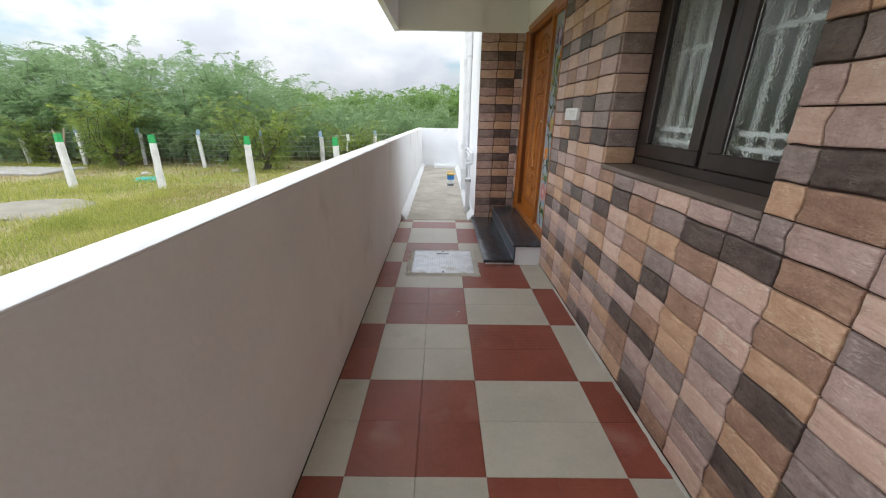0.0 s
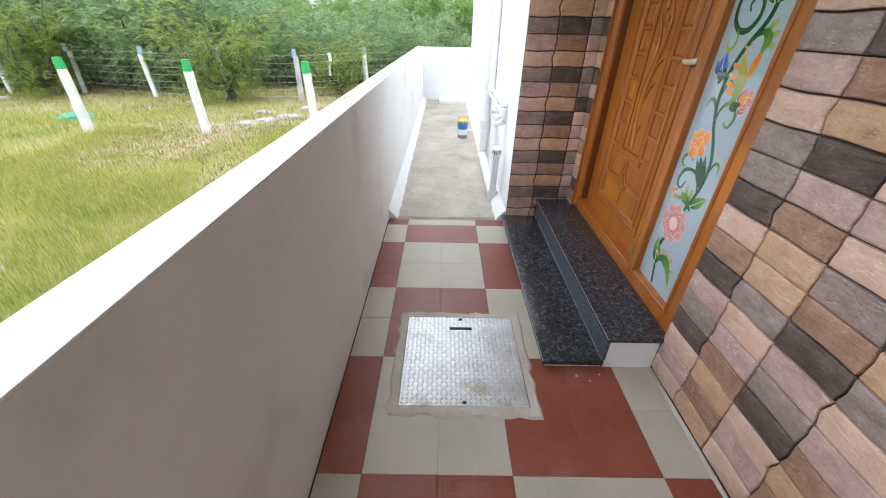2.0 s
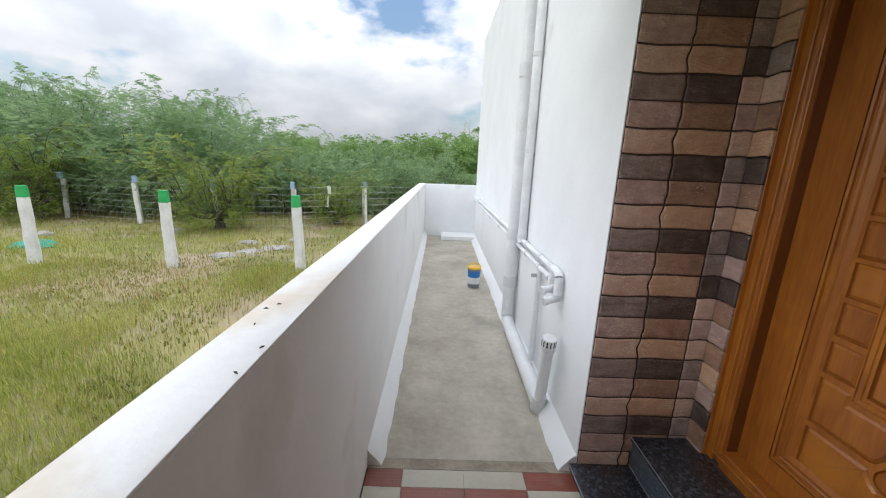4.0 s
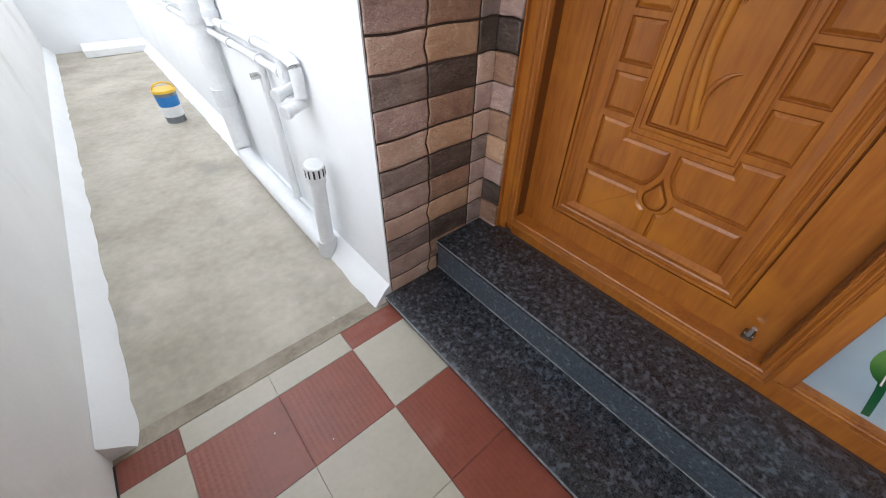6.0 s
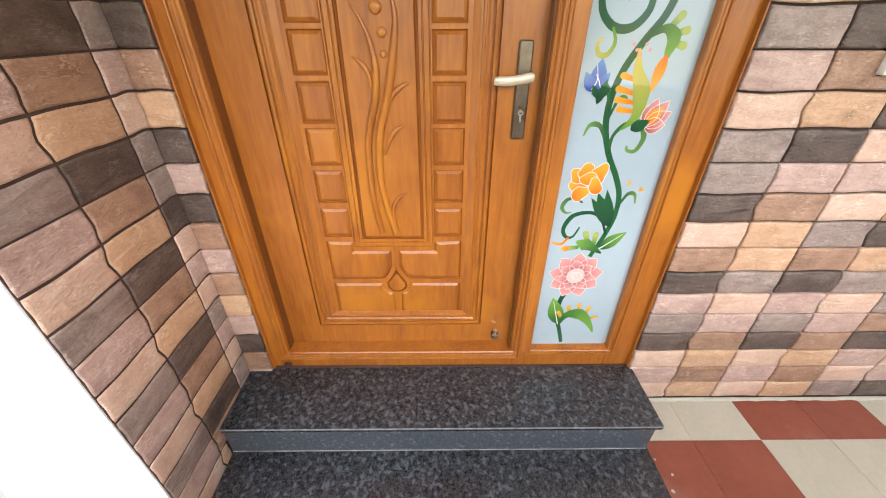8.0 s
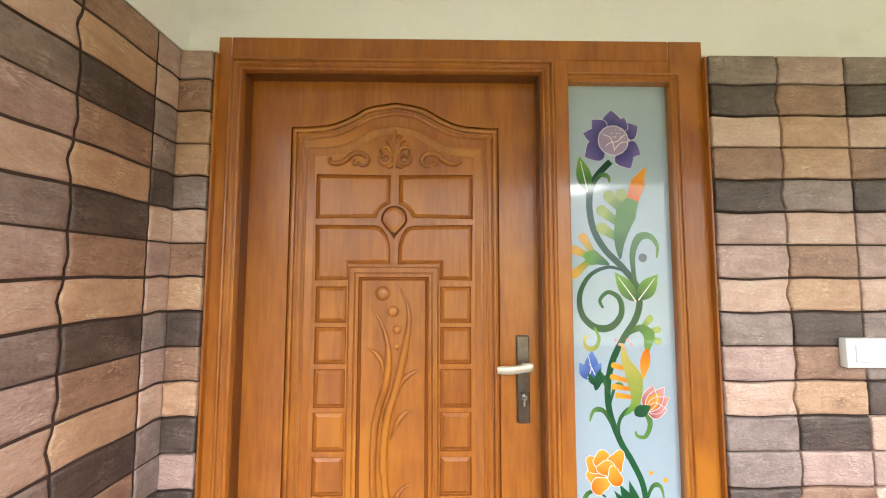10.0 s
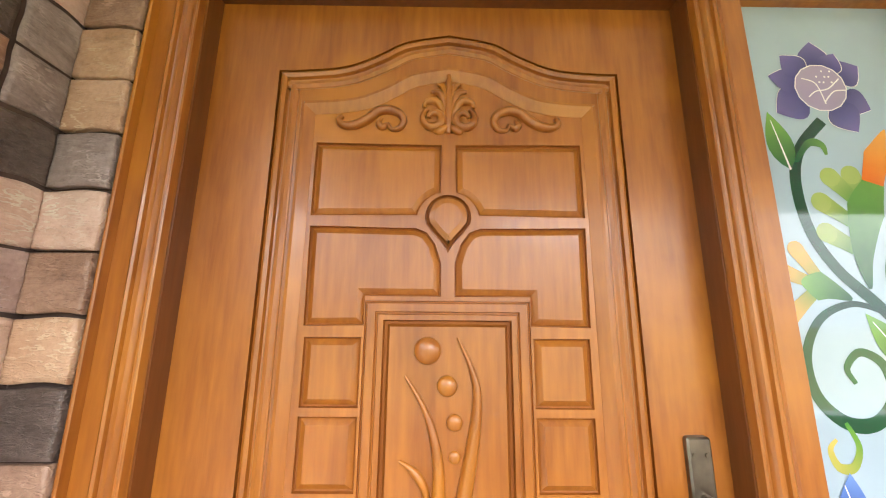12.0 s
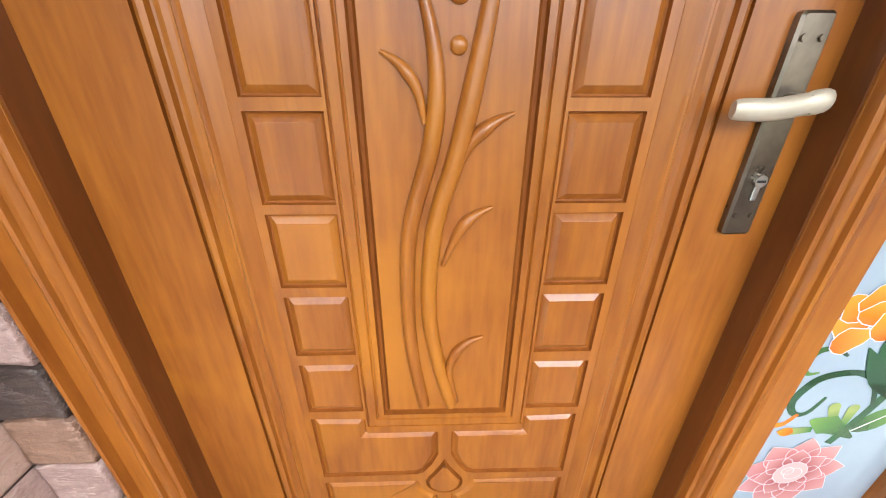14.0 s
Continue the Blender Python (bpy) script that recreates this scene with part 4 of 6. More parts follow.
# leaves
for y, z, a, ln, w in ((3.702, 1.950, 78, 0.120, 0.050), (3.548, 1.600, 128, 0.105, 0.056), (3.556, 1.595, 55, 0.115, 0.050), (3.575, 0.812, 140, 0.115, 0.050), (3.664, 0.440, 74, 0.150, 0.066)):
    tip = Vector((math.cos(radians(a)), math.sin(radians(a)))) * ln
    art("painted_leaf", [petal(y, z, a, ln, w)], "green")
    art("leaf_vein", brush([(y, z), (y + tip.x * 0.45, z + tip.y * 0.45), (y + tip.x * 0.85, z + tip.y * 0.85)], 0.003, 0.002, 0.001, 3), "line")
fronds("lobed_leaf", [(3.603, 1.731), (3.602, 1.793), (3.580, 1.874), (3.552, 1.930), (3.535, 1.975)], 0.052, [(3.575, 1.899), (3.592, 1.938), (3.590, 1.886), (3.631, 1.934), (3.606, 1.848), (3.656, 1.886), (3.608, 1.799), (3.657, 1.829)], "green", "leaf", 0.030)
art("painted_leaf", brush([(3.556, 1.925), (3.542, 1.965), (3.530, 1.995), (3.509, 2.033)], 0.030, 0.036, 0.002, 5), "orange")
fronds("lobed_leaf", [(3.639, 1.713), (3.675, 1.730), (3.706, 1.739), (3.722, 1.742)], 0.040, [(3.685, 1.740), (3.720, 1.798), (3.700, 1.739), (3.747, 1.759), (3.702, 1.725), (3.750, 1.684)], "green", "amber", 0.024)
fronds("lobed_leaf", [(3.587, 1.491), (3.549, 1.512), (3.520, 1.492), (3.524, 1.455), (3.527, 1.43)], 0.030, [(3.543, 1.509), (3.515, 1.541), (3.528, 1.497), (3.492, 1.507), (3.520, 1.480), (3.490, 1.471)], "green", "leaf", 0.018)
art("painted_leaf", [petal(3.526, 1.452, -80, 0.105, 0.032)], "orange")
fronds("lobed_leaf", [(3.604, 1.244), (3.568, 1.285), (3.570, 1.354), (3.595, 1.408), (3.605, 1.465)], 0.040, [(3.592, 1.384), (3.632, 1.396), (3.585, 1.347), (3.637, 1.361), (3.582, 1.323), (3.634, 1.331), (3.575, 1.298), (3.622, 1.304)], "lime", "orange", 0.015)
fronds("lobed_leaf", [(3.561, 0.795), (3.610, 0.825), (3.640, 0.838), (3.664, 0.847)], 0.040, [(3.617, 0.832), (3.634, 0.878), (3.597, 0.832), (3.597, 0.873), (3.650, 0.822), (3.695, 0.816)], "green", "leaf", 0.018)
art("painted_leaf", [petal(3.683, 0.815, 5, 0.034, 0.024)], "orange")
fronds("arched_leaf", [(3.659, 0.440), (3.636, 0.490), (3.585, 0.496), (3.540, 0.455), (3.506, 0.395)], 0.044, [(3.647, 0.470), (3.671, 0.506), (3.622, 0.495), (3.634, 0.534), (3.590, 0.507), (3.592, 0.545), (3.560, 0.497), (3.549, 0.530), (3.540, 0.474), (3.512, 0.481)], "green", "amber", 0.014)
# flowers
for turn, length, width in ((150, 0.060, 0.062), (88, 0.066, 0.064), (152 + 56, 0.064, 0.060), (240, 0.072, 0.066), (330, 0.074, 0.074), (14, 0.066, 0.052), (46, 0.062, 0.056), (118, 0.050, 0.050)):
    c, d = radians(turn), 0.036
    leafy = petal(3.614 + d * math.cos(c), 2.120 + d * math.sin(c), turn, length, width)
    art("violet_petal", [leafy], "violet")
    art("petal_line", brush([tuple(v) for v in leafy[:9]], 0.0008, 0.0013, 0.0006, 1), "line")
art("flower_heart", [disc(3.614, 2.120, 0.050, 0.050)], "lilac")
art("flower_line", outline(disc(3.614, 2.120, 0.050, 0.050), 0.0018) + brush([(3.648, 2.140), (3.622, 2.128), (3.610, 2.085)], 0.002, 0.002) + brush([(3.566, 2.115), (3.590, 2.112), (3.612, 2.088)], 0.002, 0.002) + brush([(3.640, 2.100), (3.625, 2.112), (3.600, 2.118), (3.575, 2.140)], 0.002, 0.002), "line")
art("dot", [disc(3.590 + 0.012 * (k % 3) + 0.004 * (k % 2), 2.132 + 0.012 * (k // 3), 0.0022, None, 6) for k in range(8)], "line")
art("blue_bud", [petal(3.707, 1.352, 93, 0.090, 0.048), petal(3.712, 1.352, 60, 0.062, 0.034), petal(3.706, 1.352, 122, 0.062, 0.034)], "blue")
art("bud_line", brush([(3.718, 1.358), (3.706, 1.385), (3.714, 1.425)], 0.0015, 0.0020, 0.001, 4) + brush([(3.692, 1.362), (3.702, 1.385), (3.712, 1.400)], 0.0015, 0.0020, 0.001, 4), "line")
art("painted_leaf", [petal(3.694, 1.318, 104, 0.072, 0.026), petal(3.696, 1.335, 140, 0.048, 0.020), petal(3.696, 1.335, 62, 0.044, 0.018)], "stem")
rosebud = [petal(3.535, 1.255, a, ln, 0.05) for a, ln in ((150, 0.085), (105, 0.085), (176, 0.065), (128, 0.095))]
art("rose_bud", rosebud, "rose")
art("rose_bud", [petal(3.538, 1.258, 132, 0.072, 0.042)], "orange")
art("bud_line", [q for p in rosebud for q in outline(p, 0.0012)], "line")
art("painted_leaf", [petal(3.572, 1.243, 150, 0.060, 0.036), petal(3.572, 1.243, 120, 0.040, 0.02)], "stem")
art("calyx", [petal(3.556, 0.905, 62, 0.150, 0.048), petal(3.556, 0.905, 52, 0.145, 0.036), petal(3.556, 0.905, 74, 0.150, 0.036)], "stem")


def oval(y, z, ang, length, width, n=12):
    """A blunt petal centred on (y, z)."""
    d = Vector((math.cos(radians(ang)), math.sin(radians(ang))))
    s = Vector((-d.y, d.x))
    return [Vector((y, z)) + d * length / 2 * math.cos(2 * math.pi * i / n) + s * width / 2 * math.sin(2 * math.pi * i / n) * (1.15 if math.cos(2 * math.pi * i / n) < 0 else 0.8) for i in range(n)]


tulip = [oval(3.700, 1.062, 15, 0.064, 0.056), oval(3.704, 1.098, 40, 0.062, 0.050), oval(3.676, 1.112, 80, 0.060, 0.058), oval(3.634, 1.104, 115, 0.080, 0.052),
         oval(3.684, 1.034, 150, 0.066, 0.050), oval(3.664, 1.086, 95, 0.048, 0.062), oval(3.640, 1.062, 70, 0.066, 0.044)]
for p in tulip:
    art("tulip_petal", [p], "orange")
    art("tulip_line", outline(p, 0.0014), "line")
bloom("pink_flower", 3.636, 0.692, ((9, 0.026, 0.080, 0.066, 10, "pink"), (7, 0.012, 0.060, 0.054, 34, "rose")))
art("flower_heart", [disc(3.636, 0.692, 0.034)], "blush")
art("flower_line", outline(disc(3.636, 0.692, 0.034)) + outline(disc(3.630, 0.690, 0.018)) + outline(disc(3.644, 0.698, 0.012)), "line")
art("dot", [disc(3.529, 1.071, 0.0070), disc(3.484, 1.049, 0.0080)], "orange")
art("dot", [disc(3.625 - 0.012 * i, 1.475 - 0.014 * (i % 3), 0.005) for i in range(5)], "pink")

# ---- switch plate ----
sw = tagged(empty("switch_plate", (0.99, 2.835, 1.405)), "white plastic switch plate on the stone cladding", "switch")
put("plate", boxed(0.974, 0.998, 2.700, 2.970, 1.405, 1.492, bevel=0.004, seg=2), M["switch_white"], sw)
put("blank_cover", boxed(0.970, 0.975, 2.838, 2.945, 1.422, 1.476, bevel=0.002), M["switch_white"], sw)
put("switch_module", boxed(0.970, 0.975, 2.722, 2.828, 1.422, 1.476, bevel=0.002), M["switch_white"], sw)
for y in (2.748, 2.800):
    put("rocker", boxed(0.967, 0.971, y - 0.020, y + 0.020, 1.430, 1.468, bevel=0.002), M["switch_white"], sw)

# ---- manhole ----
mh = tagged(empty("manhole_cover", (0.02, 3.38, 0)), "galvanised chequer-plate manhole cover set in cement", "manhole cover")
bm = bmesh.new()
rnd = random.Random(3)
inner, rim, outer = [], [], []
for k in range(56):
    t = k / 56 * 4
    side, f = int(t), t - int(t)
    q = ((-1 + 2 * f, -1), (1, -1 + 2 * f), (1 - 2 * f, 1), (-1, 1 - 2 * f))[side]
    w = rnd.uniform(0.040, 0.064)
    cxy = (0.018, 3.38)
    inner.append(bm.verts.new((cxy[0] + q[0] * 0.308, cxy[1] + q[1] * 0.303, 0.011)))
    rim.append(bm.verts.new((cxy[0] + q[0] * (0.308 + w * 0.75), cxy[1] + q[1] * (0.303 + w * 0.75), 0.009 + rnd.uniform(-0.002, 0.002))))
    outer.append(bm.verts.new((cxy[0] + q[0] * (0.308 + w), cxy[1] + q[1] * (0.303 + w), -0.003)))
for a, b in ((inner, rim), (rim, outer)):
    for k in range(56):
        bm.faces.new((a[k], a[(k + 1) % 56], b[(k + 1) % 56], b[k]))
put("cement_collar", bm, M["collar"], mh, "rough cement collar")
plate = put("plate", boxed(-0.288, 0.324, 3.078, 3.682, -0.010, 0.012, bevel=0.003), M["steel"], mh, "galvanised chequer plate")
bm = bmesh.new()
for i in range(26):
    for j in range(26):
        x, y, a = -0.272 + i * 0.0232, 3.094 + j * 0.0232, radians(45 if (i + j) % 2 else -45)
        d, s = Vector((math.cos(a), math.sin(a), 0)) * 0.011, Vector((-math.sin(a), math.cos(a), 0)) * 0.0042
        c = Vector((x, y, 0.012))
        vs = [bm.verts.new(p) for p in (c - d, c - s, c + d, c + s, c + Vector((0, 0, 0.0042)))]
        for k in range(4):
            bm.faces.new((vs[k], vs[(k + 1) % 4], vs[4]))
ob = part("tread_pattern", bm, M["steel"])
ob.parent = plate
ob["kind"] = "stuff"
for nm, a in (("lift_slot", (-0.045, 0.085, 3.575, 3.592)), ("lift_slot", (0.012, 0.030, 3.652, 3.668)), ("lift_slot", (0.012, 0.030, 3.090, 3.104))):
    ob = part(nm, boxed(*a, 0.0115, 0.0155), M["black_gap"])
    ob.parent = plate

# ---- pipes on the white wall ----
def pipe_thing(name, label, group=""):
    return tagged(empty(name, (0.41, 6.0, 0)), label, "pipe", group)


stack = pipe_thing("soil_pipe", "white plastic soil pipe clamped to the white wall")
put("pipe", tube(bmesh.new(), [(0.405, 6.66, 0.13), (0.405, 6.66, 3.70)], 0.055, 20), M["pvc"], stack)
for z in (0.42, 0.86, 2.2):
    put("socket", tube(bmesh.new(), [(0.405, 6.66, z), (0.405, 6.66, z + 0.10)], 0.062, 20), M["pvc_ring"], stack)
put("floor_pipe", tube(bmesh.new(), smooth_path([(0.405, 6.66, 0.20), (0.405, 6.63, 0.11), (0.405, 6.52, 0.075), (0.405, 6.2, 0.07), (0.405, 5.46, 0.06)], 5), 0.053, 16), M["pvc"], stack)
rain = pipe_thing("rain_pipe", "thin white plastic downpipe on the white wall")
put("pipe", tube(bmesh.new(), [(0.432, 6.44, 0.88), (0.432, 6.44, 3.70)], 0.036, 16), M["pvc"], rain)
for z in (0.92, 1.60, 2.3):
    put("clamp", tube(bmesh.new(), [(0.432, 6.44, z), (0.432, 6.44, z + 0.03)], 0.041, 16), M["pvc_ring"], rain)
for z, y0, y1, r in ((0.905, 5.50, 10.9, 0.018), (0.835, 5.56, 10.9, 0.018)):
    wp = pipe_thing("water_pipe", "slim white water pipe running along the wall", "water pipes on the white wall")
    put("pipe", tube(bmesh.new(), [(0.438, y0, z), (0.438, y1, z - 0.05)], r, 12), M["pvc"], wp)
    for y in (y0 + 0.05, 5.85, 6.25, 7.6, 9.2):
        put("coupling", tube(bmesh.new(), [(0.438, y, z - (y - y0) * 0.0091), (0.438, y + 0.05, z - (y + 0.05 - y0) * 0.0091)], r + 0.006, 12), M["pvc_ring"], wp)
    for y in (7.0, 8.4, 10.0):
        put("clip", boxed(0.418, 0.474, y, y + 0.02, z - 0.055, z - 0.012, bevel=0.003), M["pvc_ring"], wp)
dp = pipe_thing("tap_drop_pipe", "white plastic drop pipe with elbow and stub outlets")
put("pipe", tube(bmesh.new(), smooth_path([(0.438, 5.86, 0.84), (0.438, 5.86, 0.60), (0.438, 5.86, 0.13)], 3), 0.020, 12), M["pvc"], dp)
put("elbow", tube(bmesh.new(), smooth_path([(0.438, 5.56, 0.905), (0.438, 5.48, 0.90), (0.438, 5.455, 0.87), (0.438, 5.455, 0.78)], 5), 0.024, 14), M["pvc"], dp)
put("tee", tube(bmesh.new(), [(0.438, 5.58, 0.92), (0.438, 5.58, 0.75)], 0.023, 14), M["pvc"], dp)
for z, y in ((0.800, 5.53), (0.755, 5.47)):
    put("stub", tube(bmesh.new(), [(0.45, y, z), (0.37, y - 0.03, z - 0.01)], 0.021, 12), M["pvc"], dp)
    put("stub_cap", tube(bmesh.new(), [(0.374, y - 0.029, z - 0.009), (0.355, y - 0.036, z - 0.012)], 0.026, 12), M["pvc_ring"], dp)
put("valve", tube(bmesh.new(), [(0.44, 5.86, 0.77), (0.385, 5.86, 0.77)], 0.014, 10), M["chrome"], dp, "small chrome valve")
vent = pipe_thing("vent_pipe", "short leaning white vent pipe with a slotted cowl")
put("pipe", tube(bmesh.new(), [(0.40, 5.46, 0.03), (0.395, 5.385, 0.47)], 0.034, 18), M["pvc"], vent)
put("socket", tube(bmesh.new(), [(0.40, 5.475, 0.0), (0.40, 5.455, 0.11)], 0.045, 18), M["pvc_ring"], vent)
cowl = put("cowl", tube(bmesh.new(), smooth_path([(0.395, 5.385, 0.465), (0.394, 5.377, 0.515), (0.394, 5.372, 0.545), (0.394, 5.370, 0.553)], 3), lambda t: 0.041 if t < 0.75 else 0.041 - 0.025 * (t - 0.75) * 4, 18), M["pvc"], vent, "domed slotted cowl")
for k in range(12):
    a = 2 * math.pi * k / 12
    ob = part("slot", tube(bmesh.new(), [(0.3945 + 0.0385 * math.cos(a), 5.379 + 0.0385 * math.sin(a), 0.497), (0.394 + 0.0385 * math.cos(a), 5.373 + 0.0385 * math.sin(a), 0.535)], 0.0045, 6), M["black_gap"])
    ob.parent = cowl

# ---- paint pail ----
pail = tagged(empty("paint_pail", (0.195, 7.86, 0)), "grey plastic paint pail with blue band and yellow lid", "pail")
M["pail_grey"] = plain("pail_grey", (0.17, 0.19, 0.21), 0.4)
M["pail_blue"] = plain("pail_blue", (0.02, 0.20, 0.55), 0.35)
M["pail_yellow"] = plain("pail_yellow", (0.72, 0.45, 0.04), 0.4)
M["pail_label"] = plain("pail_label", (0.70, 0.71, 0.72), 0.4)
c = (0.195, 7.86)


def ring(r0, z0, r1, z1):
    return tube(bmesh.new(), [(*c, z0), (*c, z1)], lambda t: r0 + (r1 - r0) * t, 24)


put("bucket_body", ring(0.072, -0.012, 0.082, 0.235), M["pail_grey"], pail)
put("blue_band", ring(0.0785, 0.125, 0.0825, 0.205), M["pail_blue"], pail, "blue printed band")
put("label", ring(0.0755, 0.04, 0.0795, 0.124), M["pail_label"], pail, "pale printed label")
put("lid", ring(0.088, 0.232, 0.086, 0.252), M["pail_yellow"], pail, "yellow plastic lid")
put("handle", tube(bmesh.new(), smooth_path([(c[0] - 0.08, c[1], 0.245), (c[0] - 0.055, c[1], 0.285), (c[0], c[1], 0.300), (c[0] + 0.055, c[1], 0.285), (c[0] + 0.08, c[1], 0.245)], 4), 0.007, 8), M["pail_yellow"], pail, "yellow bail handle")

# ---- insects and flecks on the parapet ----
M["husk"] = plain("husk", (0.03, 0.022, 0.018), 0.7)
for x, y, a in ((-0.655, 4.31, 20), (-0.656, 4.19, 100), (-0.593, 4.09, 60), (-0.594, 4.00, 150), (-0.673, 4.28, 10)):
    d = Vector((math.cos(radians(a)), math.sin(radians(a)), 0)) * 0.006
    TOP_HERE = parapet_top(y)
    tagged(part("dry_leaf_bit", tube(bmesh.new(), [Vector((x, y, TOP_HERE + 0.006)) - d, Vector((x, y, TOP_HERE + 0.007)), Vector((x, y, TOP_HERE + 0.006)) + d], lambda t: 0.0006 + 0.0016 * math.sin(math.pi * t), 6), M["husk"]), "tiny dark dry leaf scrap on the parapet top", "leaf scrap", "scraps on the parapet")

# ---- plaster flecks left on the floor ----
M["fleck"] = plain("fleck", (0.52, 0.50, 0.46), 0.85)
random.seed(21)
FLECKS = [(-0.16, 4.76, 0.006), (-0.02, 4.62, 0.005), (0.60, 3.27, 0.012), (0.66, 3.24, 0.010), (0.72, 3.28, 0.008), (0.14, 2.36, 0.014), (0.12, 2.31, 0.008), (-0.14, 2.24, 0.007), (0.22, 5.08, 0.010), (0.30, 5.35, 0.008), (0.36, 6.1, 0.007), (0.37, 5.7, 0.008), (-0.3, 4.97, 0.006), (-0.2, 0.95, 0.007), (0.3, 1.2, 0.006)]
for x, y, r in FLECKS:
    bm = bmesh.new()
    bmesh.ops.create_icosphere(bm, subdivisions=2, radius=r * 0.55)
    for v in bm.verts:
        v.co *= 1 + 0.5 * noise.noise(v.co * 120 + Vector((x * 9, y, 0)))
        v.co.z *= 0.22
    ob = part("plaster_fleck", bm, M["fleck"])
    ob.location = (x, y, 0.001 if y < 4.98 else -0.011)
    tagged(ob, "small white plaster fleck on the floor", "plaster fleck", "plaster flecks")

# thin dark strip where the parapet meets the tiles
setting("floor_joint", boxed(XP + 0.001, XP + 0.007, YB, 4.98, -0.004, 0.0018), M["black_gap"], "thin dark line along the parapet foot", "floor joint")
# thin uneven cement line where the cladding meets the tiles
bm = bmesh.new()
random.seed(17)
rings = []
for i in range(121):
    y = YB + 0.01 + (3.30 - YB) * i / 120
    w, h = random.uniform(0.006, 0.016), random.uniform(0.004, 0.010)
    rings.append([bm.verts.new(p) for p in ((XW + 0.004, y, -0.002), (XW - 0.002 - w, y, -0.002), (XW - 0.002 - w * 0.4, y, h * 0.7), (XW + 0.004, y, h))])
for a, b in zip(rings, rings[1:]):
    for k in range(4):
        bm.faces.new((a[k], a[(k + 1) % 4], b[(k + 1) % 4], b[k]))
bm.faces.new(rings[0]), bm.faces.new(rings[-1][::-1])
setting("floor_joint", bm, M["collar"], "uneven pale cement line along the foot of the cladding", "floor joint")
# ---- outside ----
G = -0.6


def foliage(name, low, mid, high, through_light=0.42, rough=0.5):
    m = bpy.data.materials.new(name)
    m.use_nodes = True
    n, l = m.node_tree.nodes, m.node_tree.links
    b, geo, info, ramp, mix = n["Principled BSDF"], n.new("ShaderNodeNewGeometry"), n.new("ShaderNodeObjectInfo"), n.new("ShaderNodeValToRGB"), n.new("ShaderNodeMixRGB")
    tc, nz, mx = n.new("ShaderNodeTexCoord"), n.new("ShaderNodeTexNoise"), n.new("ShaderNodeMixShader")
    nz.inputs["Scale"].default_value = 0.9
    l.new(tc.outputs["Object"], nz.inputs[0])
    mix.inputs[0].default_value = 0.55
    l.new(geo.outputs["Random Per Island"], mix.inputs[1])
    l.new(nz.outputs[0], mix.inputs[2])
    l.new(mix.outputs[0], ramp.inputs[0])
    e = ramp.color_ramp.elements
    e[0].position, e[1].position, e[0].color, e[1].color = 0.25, 0.75, (*low, 1), (*high, 1)
    k = e.new(0.5)
    k.color = (*mid, 1)
    tr = n.new("ShaderNodeBsdfTranslucent")
    l.new(ramp.outputs[0], b.inputs["Base Color"])
    l.new(ramp.outputs[0], tr.inputs[0])
    b.inputs["Roughness"].default_value = rough
    b.inputs["Specular IOR Level"].default_value = 0.25
    mx.inputs[0].default_value = through_light
    l.new(b.outputs[0], mx.inputs[1])
    l.new(tr.outputs[0], mx.inputs[2])
    l.new(mx.outputs[0], n["Material Output"].inputs[0])
    return m


M["soil"] = surf("meadow_soil", (0.15, 0.16, 0.045), (0.33, 0.29, 0.13), 0.35, 3.0, 0.95, 0.03, 0.4, lo=0.38, hi=0.62, dirt=(0.33, 0.27, 0.18), dirt_at=0.53)
M["leaves"] = foliage("acacia_leaves", (0.17, 0.28, 0.130), (0.27, 0.39, 0.185), (0.38, 0.50, 0.27), 0.52)
M["leaves_far"] = foliage("far_leaves", (0.11, 0.21, 0.06), (0.22, 0.35, 0.10), (0.33, 0.47, 0.16), 0.46)
M["shrub"] = foliage("shrub_leaves", (0.14, 0.22, 0.04), (0.26, 0.34, 0.075), (0.40, 0.45, 0.13), 0.46)
M["grass"] = foliage("grass_blades", (0.20, 0.265, 0.045), (0.36, 0.385, 0.085), (0.54, 0.50, 0.17), 0.35)
M["weed"] = foliage("weed_leaves", (0.13, 0.15, 0.035), (0.24, 0.24, 0.065), (0.36, 0.34, 0.12), 0.3)
M["dry"] = foliage("dry_grass", (0.24, 0.20, 0.07), (0.36, 0.28, 0.11), (0.46, 0.37, 0.18), 0.25)
M["bark"] = surf("bark", (0.06, 0.05, 0.04), (0.14, 0.12, 0.10), 5, 40, 0.9, 0.05, 0.5, stretch=(4, 4, 1))
M["post_white"] = surf("post_white", (0.60, 0.60, 0.58), (0.78, 0.78, 0.77), 5, 40, 0.8, 0.08, 0.5, dirt=(0.42, 0.40, 0.36), dirt_at=0.64)
M["post_green"] = plain("post_green", (0.03, 0.36, 0.10), 0.6)
M["post_blue"] = plain("post_blue", (0.30, 0.42, 0.58), 0.7)
M["post_grey"] = surf("post_grey", (0.34, 0.33, 0.33), (0.60, 0.60, 0.60), 5, 40, 0.85, 0.05, 0.4)
M["wire"] = plain("wire", (0.45, 0.46, 0.47), 0.5, 0.4, bump=0.0)
M["rubble"] = surf("rubble", (0.26, 0.25, 0.23), (0.40, 0.385, 0.36), 4, 30, 0.9, 0.05, 0.4)
M["sand"] = surf("sand", (0.20, 0.185, 0.145), (0.29, 0.265, 0.21), 2, 30, 0.95, 0.03, 0.4)
M["teal"] = plain("teal", (0.02, 0.30, 0.24), 0.7)
M["cloth"] = plain("cloth", (0.62, 0.66, 0.60), 0.9)

